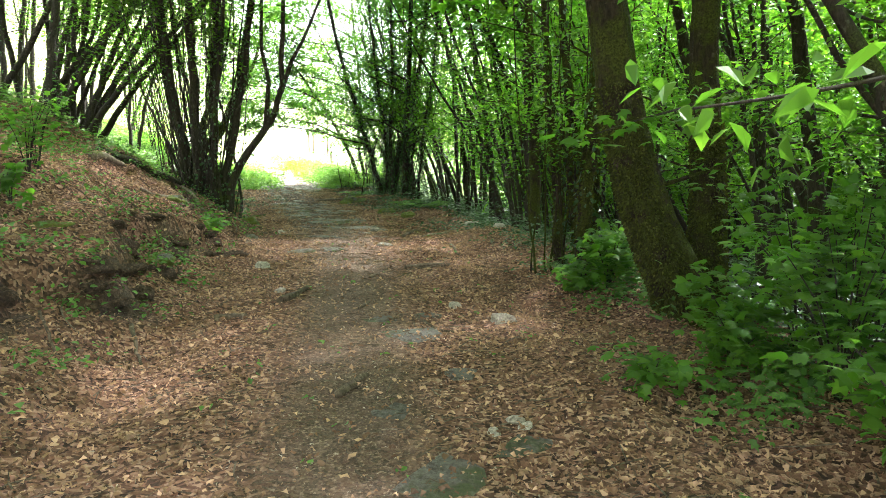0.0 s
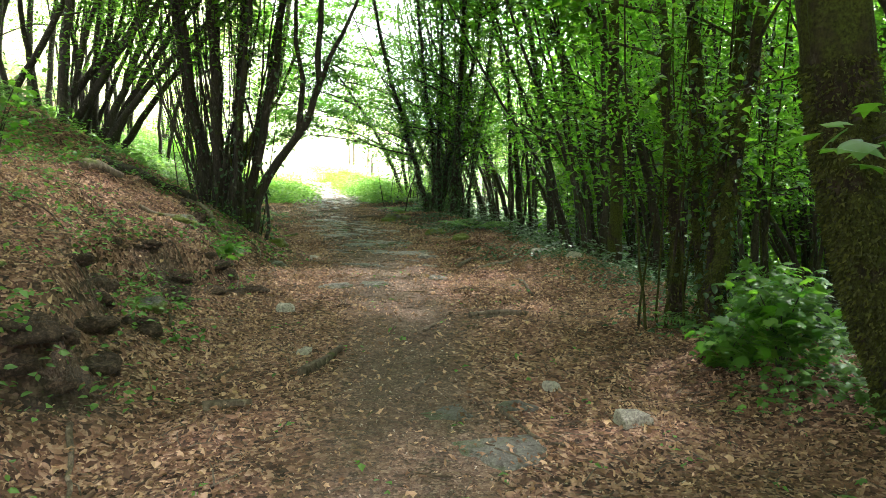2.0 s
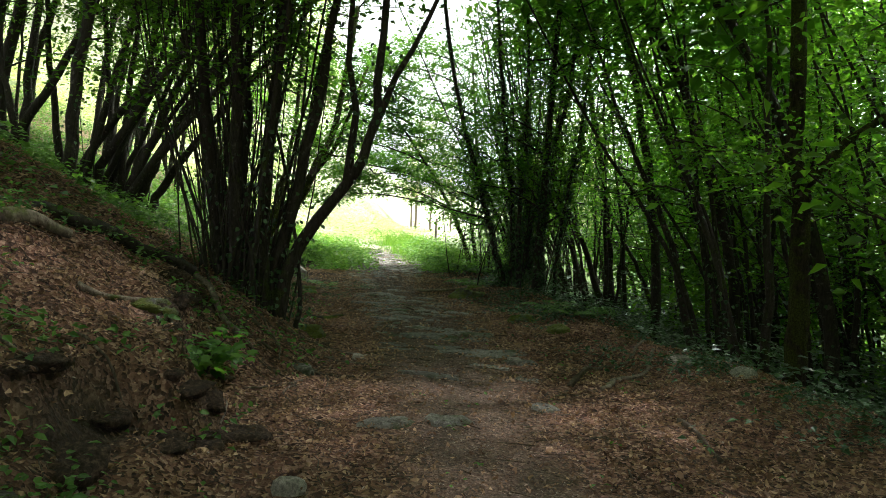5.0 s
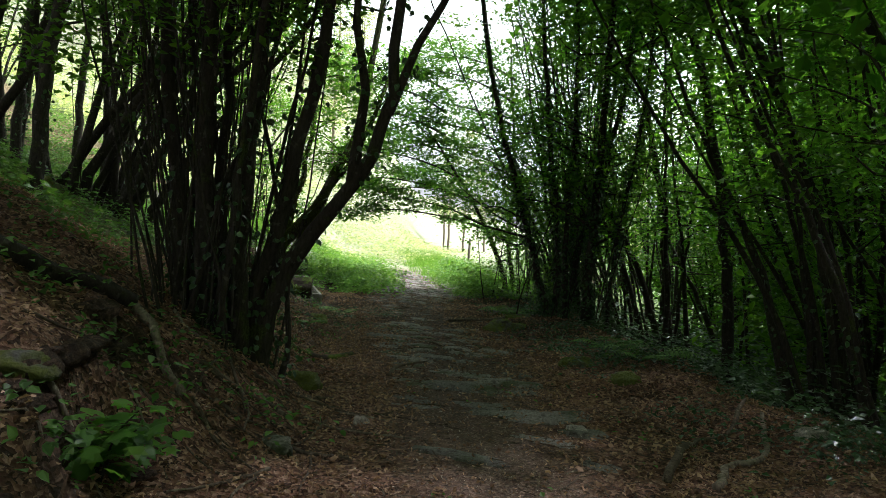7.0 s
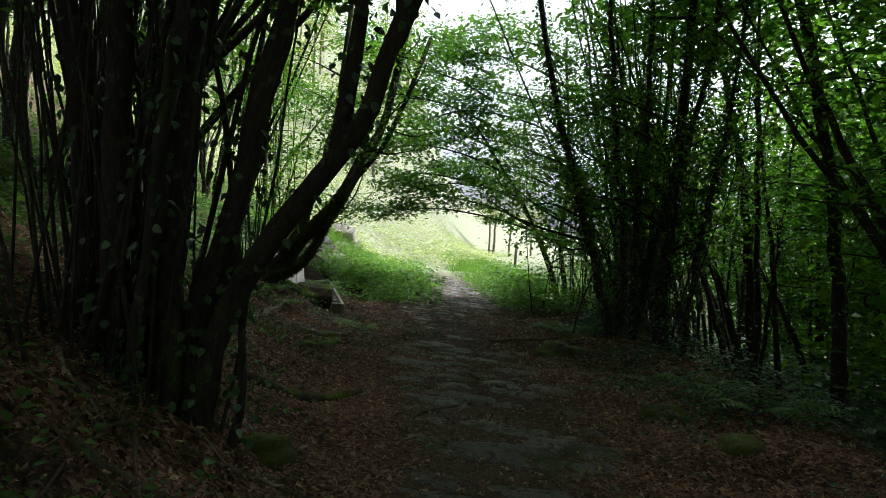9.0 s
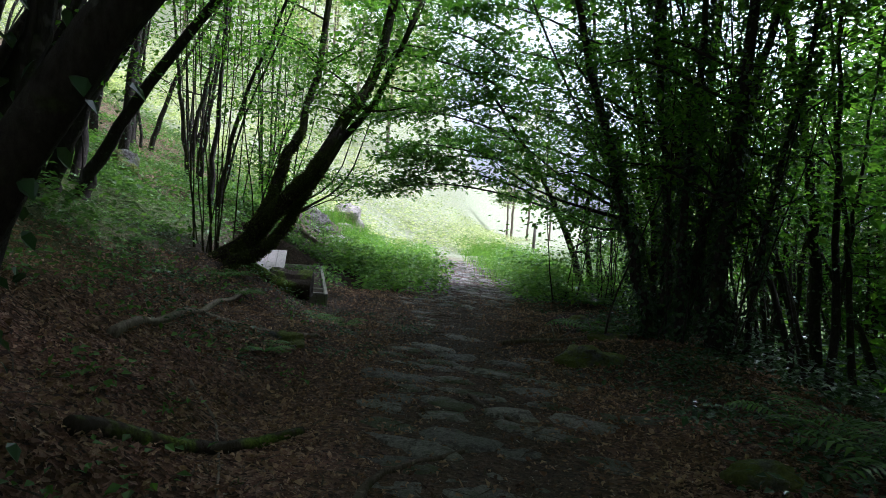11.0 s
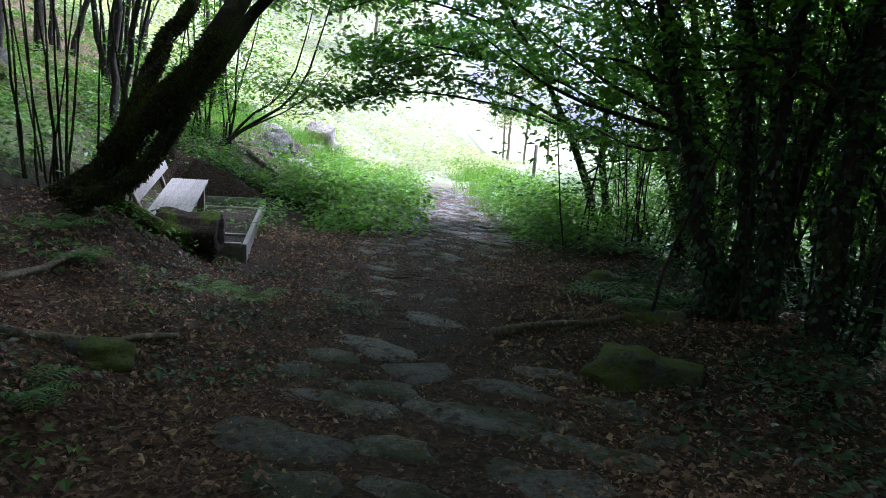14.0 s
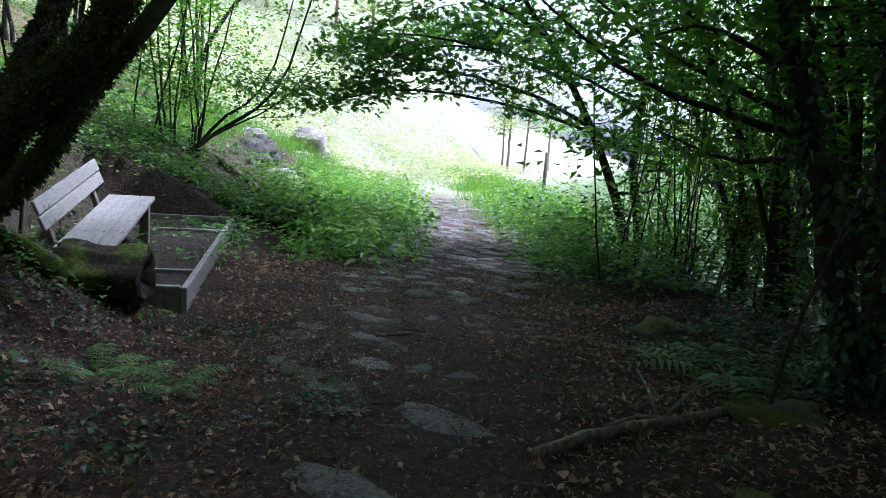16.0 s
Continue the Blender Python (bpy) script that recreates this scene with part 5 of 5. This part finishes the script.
for k, (x, y, h, n) in enumerate([(1.7, 6.7, 0.65, 8), (1.9, 7.4, 0.6, 7), (1.45, 7.0, 0.4, 6), (2.2, 4.9, 0.7, 7), (1.95, 4.3, 0.4, 5), (2.5, 4.0, 1.3, 9), (2.9, 4.6, 1.7, 10), (2.6, 3.2, 1.4, 9), (3.3, 3.6, 2.2, 12), (2.2, 2.9, 0.9, 6),
                               (2.3, 7.9, 0.6, 7), (1.35, 4.1, 0.2, 3), (3.0, 5.4, 2.0, 10), (3.6, 4.6, 2.4, 10)]):
    sapling(x, y, h, n, 300 + k, "green sycamore sapling with lobed leaves at the path's edge")
sapling(-3.6, 9.95, 0.38, 5, 330, "bright green seedling with lobed leaves on the bank", 0.13, 5)
sapling(-3.9, 6.0, 0.4, 4, 331, "broad-leaved green seedling on the bank", 0.13, 4)
sapling(-4.6, 7.6, 1.0, 6, 332, "leafy sapling with a few yellow leaves on the bank", 0.08, 8)
sapling(-4.4, 7.1, 0.8, 5, 333, "leafy sapling on the bank", 0.08, 8)


def fern(x, y, size, seed, n=9):
    r = np.random.default_rng(seed)
    top = empty("fern", (x, y, float(land(x, y))), "green fern with arching fronds on the woodland floor", "fern", "ferns")
    for k in range(n):
        a = 6.28 * k / n + r.normal() * 0.3
        ln = size * r.uniform(0.7, 1.1)
        d = np.array([np.cos(a), np.sin(a)])
        u = np.linspace(0, 1, 15)
        line = np.column_stack([d[0] * ln * u, d[1] * ln * u, ln * (0.75 * u - 0.6 * u ** 2)])
        side = np.array([-d[1], d[0], 0])
        m = 13
        p = line[2:]
        w = ln * 0.26 * np.sin(np.linspace(0.35, 3.0, m)) + 0.01
        t = np.array([d[0], d[1], 0.0])
        pieces = [tube(line, np.linspace(0.004, 0.001, 15), 3, 0, False, r)]
        for s_ in (1, -1):
            al = np.tile(s_ * side + 0.35 * t, (m, 1)) + [[0, 0, -0.15]]
            pieces.append(leaves(RHOMB, p, al, np.tile([0, 0, 1.0], (m, 1)) + r.normal(size=(m, 3)) * 0.12, w, ln * 0.055))
        v, f = joined(pieces)
        part("frond", mesh_np("frond", v, f, LEAF_HERB, False), top)
    return top


for k, (x, y, sz) in enumerate([(-0.55, 15.4, 0.7), (-0.3, 16.0, 0.6), (-2.6, 20.5, 0.65), (-2.35, 20.9, 0.6), (-6.0, 18.8, 0.4), (-6.9, 18.2, 0.45), (-5.6, 18.9, 0.35), (-6.5, 18.0, 0.35), (-2.8, 23.4, 0.6), (-3.3, 24.2, 0.6), (-0.9, 16.6, 0.5),
                             (-9.0, 24.6, 0.5), (-9.6, 26.4, 0.6), (1.7, 8.2, 0.5), (-4.1, 5.5, 0.4), (-9.8, 30.2, 0.7), (-11.0, 32.0, 0.8), (-12.5, 35.5, 0.9), (-13.4, 34.6, 0.9), (-5.2, 16.4, 0.3), (-7.6, 17.4, 0.4)]):
    fern(x, y, sz, 400 + k)

# ---- the near sprig that hangs into the walk's start ----
hang = empty("hanging_sprig", (0.95, 1.5, 1.7), "bright green leafy sprig hanging beside the path", "branch")
hang_line = smooth_line([(0.9, 0.5, 0.25), (0.2, 0.05, 0.0), (-0.15, 0, -0.08), (-0.42, -0.05, -0.12)], 8)
part("stem", mesh_np("stem", *tube(hang_line, np.linspace(0.008, 0.003, 8), 4, 0, False), BARK), hang)
tagged(part("foliage", mesh_np("foliage", *spray(np.random.default_rng(9), hang_line[2:], 8, 0.1, 0.6, 0.085, BROAD, 0.5, 0.8), LEAF_SYC, False), hang), kind="stuff")
bough = empty("sycamore_bough", (1.35, 4.9, 1.68), "sycamore bough with dark lobed leaves beside the mossy trunk", "branch")
bough_line = smooth_line([(0.9, 0.4, 0.25), (0.4, 0.1, 0.1), (0, -0.2, 0.0), (-0.4, -0.4, -0.12)], 8)
part("stem", mesh_np("stem", *tube(bough_line, np.linspace(0.012, 0.004, 8), 4, 0, False), BARK), bough)
tagged(part("foliage", mesh_np("foliage", *spray(np.random.default_rng(10), bough_line[1:], 7, 0.14, 0.35, 0.13, LOBED, 0.95, 0.2, 0.25), LEAF_SYC, False), bough), kind="stuff")


# ---- far trees ----
def far_trees():
    r = np.random.default_rng(61)
    shapes = []
    for k in range(4):
        h = r.uniform(11, 16)
        # distance haze is put into the pale leaf and bark colours
        shapes.append(grow("far_tree", "tall slender tree beyond the clearing, coloured pale for haze", (-30, 80), [([(0, 0, -0.5), (0.2, 0, h * 0.5), (0.3, 0.1, h)], 0.16, 0.04)], 600 + k, "far trees", branches=24, reach=2.2, from_part=0.25, per=9, spread=0.6, leaf=0.34, sides=6, leaf_mat=LEAF_PALE, bark=PALEWOOD))
    spots = []
    for _ in range(900):
        a = r.uniform(0, 1)
        x, y = (r.uniform(-70, -14), r.uniform(62, 100)) if a < 0.5 else (r.uniform(-8, 40), r.uniform(48, 95))
        if all((x - p) ** 2 + (y - q) ** 2 > 16 for p, q in spots) and not -13 < x + 0.35 * (y - 60) < -9:
            spots.append((x, y))
        if len(spots) == 64:
            break
    # added ring at the sides and behind, mostly unseen, to cut low sky light
    spots += [(20, 20), (22, 8), (19, -4), (24, 30), (18, 36), (12, -14), (2, -18), (-8, -16), (-18, -8), (-26, 2), (-30, 14), (-34, 28)]
    for i, (x, y) in enumerate(spots):
        m = pose(x, y, float(land(x, y)), 0, 0, r.uniform(0, 360))
        if i < 4:
            shapes[i].matrix_basis = m
        else:
            copy_thing(shapes[i % 4], m)


far_trees()


# ---- paving of the old path ----
def paving():
    r = np.random.default_rng(71)
    top = empty("path_paving", (-4.0, 18.0, -0.12), "old path of worn grey stones set across the way", "paving", kind="structure")
    rest, made = [], 0
    y = 11.6
    while y < 36:
        depth = r.uniform(0.23, 0.36) if y < 19.5 else r.uniform(0.17, 0.27)
        half = np.interp(y, [11, 16, 20, 30], [0.6, 0.95, 1.1, 1.25])
        mid = np.interp(y, YS, MID) + r.normal() * 0.08
        x = mid - half + r.uniform(0, 0.2)
        while x < mid + half:
            w = r.uniform(0.3, 0.72) * (1.1 if y < 19.5 else 0.75)
            if r.uniform() < np.interp(y, [11.6, 14, 15.5, 18, 19, 22, 24, 36], [0.3, 0.55, 0.92, 0.92, 0.6, 0.6, 0.88, 0.92]):
                px, py, turn = x + w / 2, y + r.normal() * 0.05, -16 + r.normal() * 9
                size = (w * 1.02, depth * r.uniform(0.8, 1.05), r.uniform(0.04, 0.075))
                sink = r.uniform(0.0, 0.025) + (0.012 if y < 15 or 18.5 < y < 22 else 0)
                if made < 300:
                    lay(part("stone", FLAT[r.integers(8)], None), px, py, size, turn, sink)
                    ob = bpy.context.scene.collection.objects[-1]
                    ob.location = ob.location - top.location
                    ob.parent = top
                    made += 1
                else:
                    me = FLAT[r.integers(8)]
                    v = np.empty(len(me.vertices) * 3)
                    me.vertices.foreach_get("co", v)
                    c, s_ = math.cos(radians(turn)), math.sin(radians(turn))
                    v = v.reshape(-1, 3) * size
                    v = np.column_stack([c * v[:, 0] - s_ * v[:, 1], s_ * v[:, 0] + c * v[:, 1], v[:, 2]]) + [px + 4.0, py - 18.0, float(land(px, py)) - sink + 0.12]
                    k4 = np.array([list(p.vertices) for p in me.polygons if len(p.vertices) == 4])
                    k3 = np.array([list(p.vertices) for p in me.polygons if len(p.vertices) == 3])
                    rest.append((v, [k4, k3]))
            x += w + r.uniform(0.015, 0.07)
        y += depth + r.uniform(0.02, 0.06)
    if rest:
        v, f = joined(rest)
        tagged(part("far_stones", mesh_np("far_stones", v, f, STONE), top), kind="stuff")


paving()
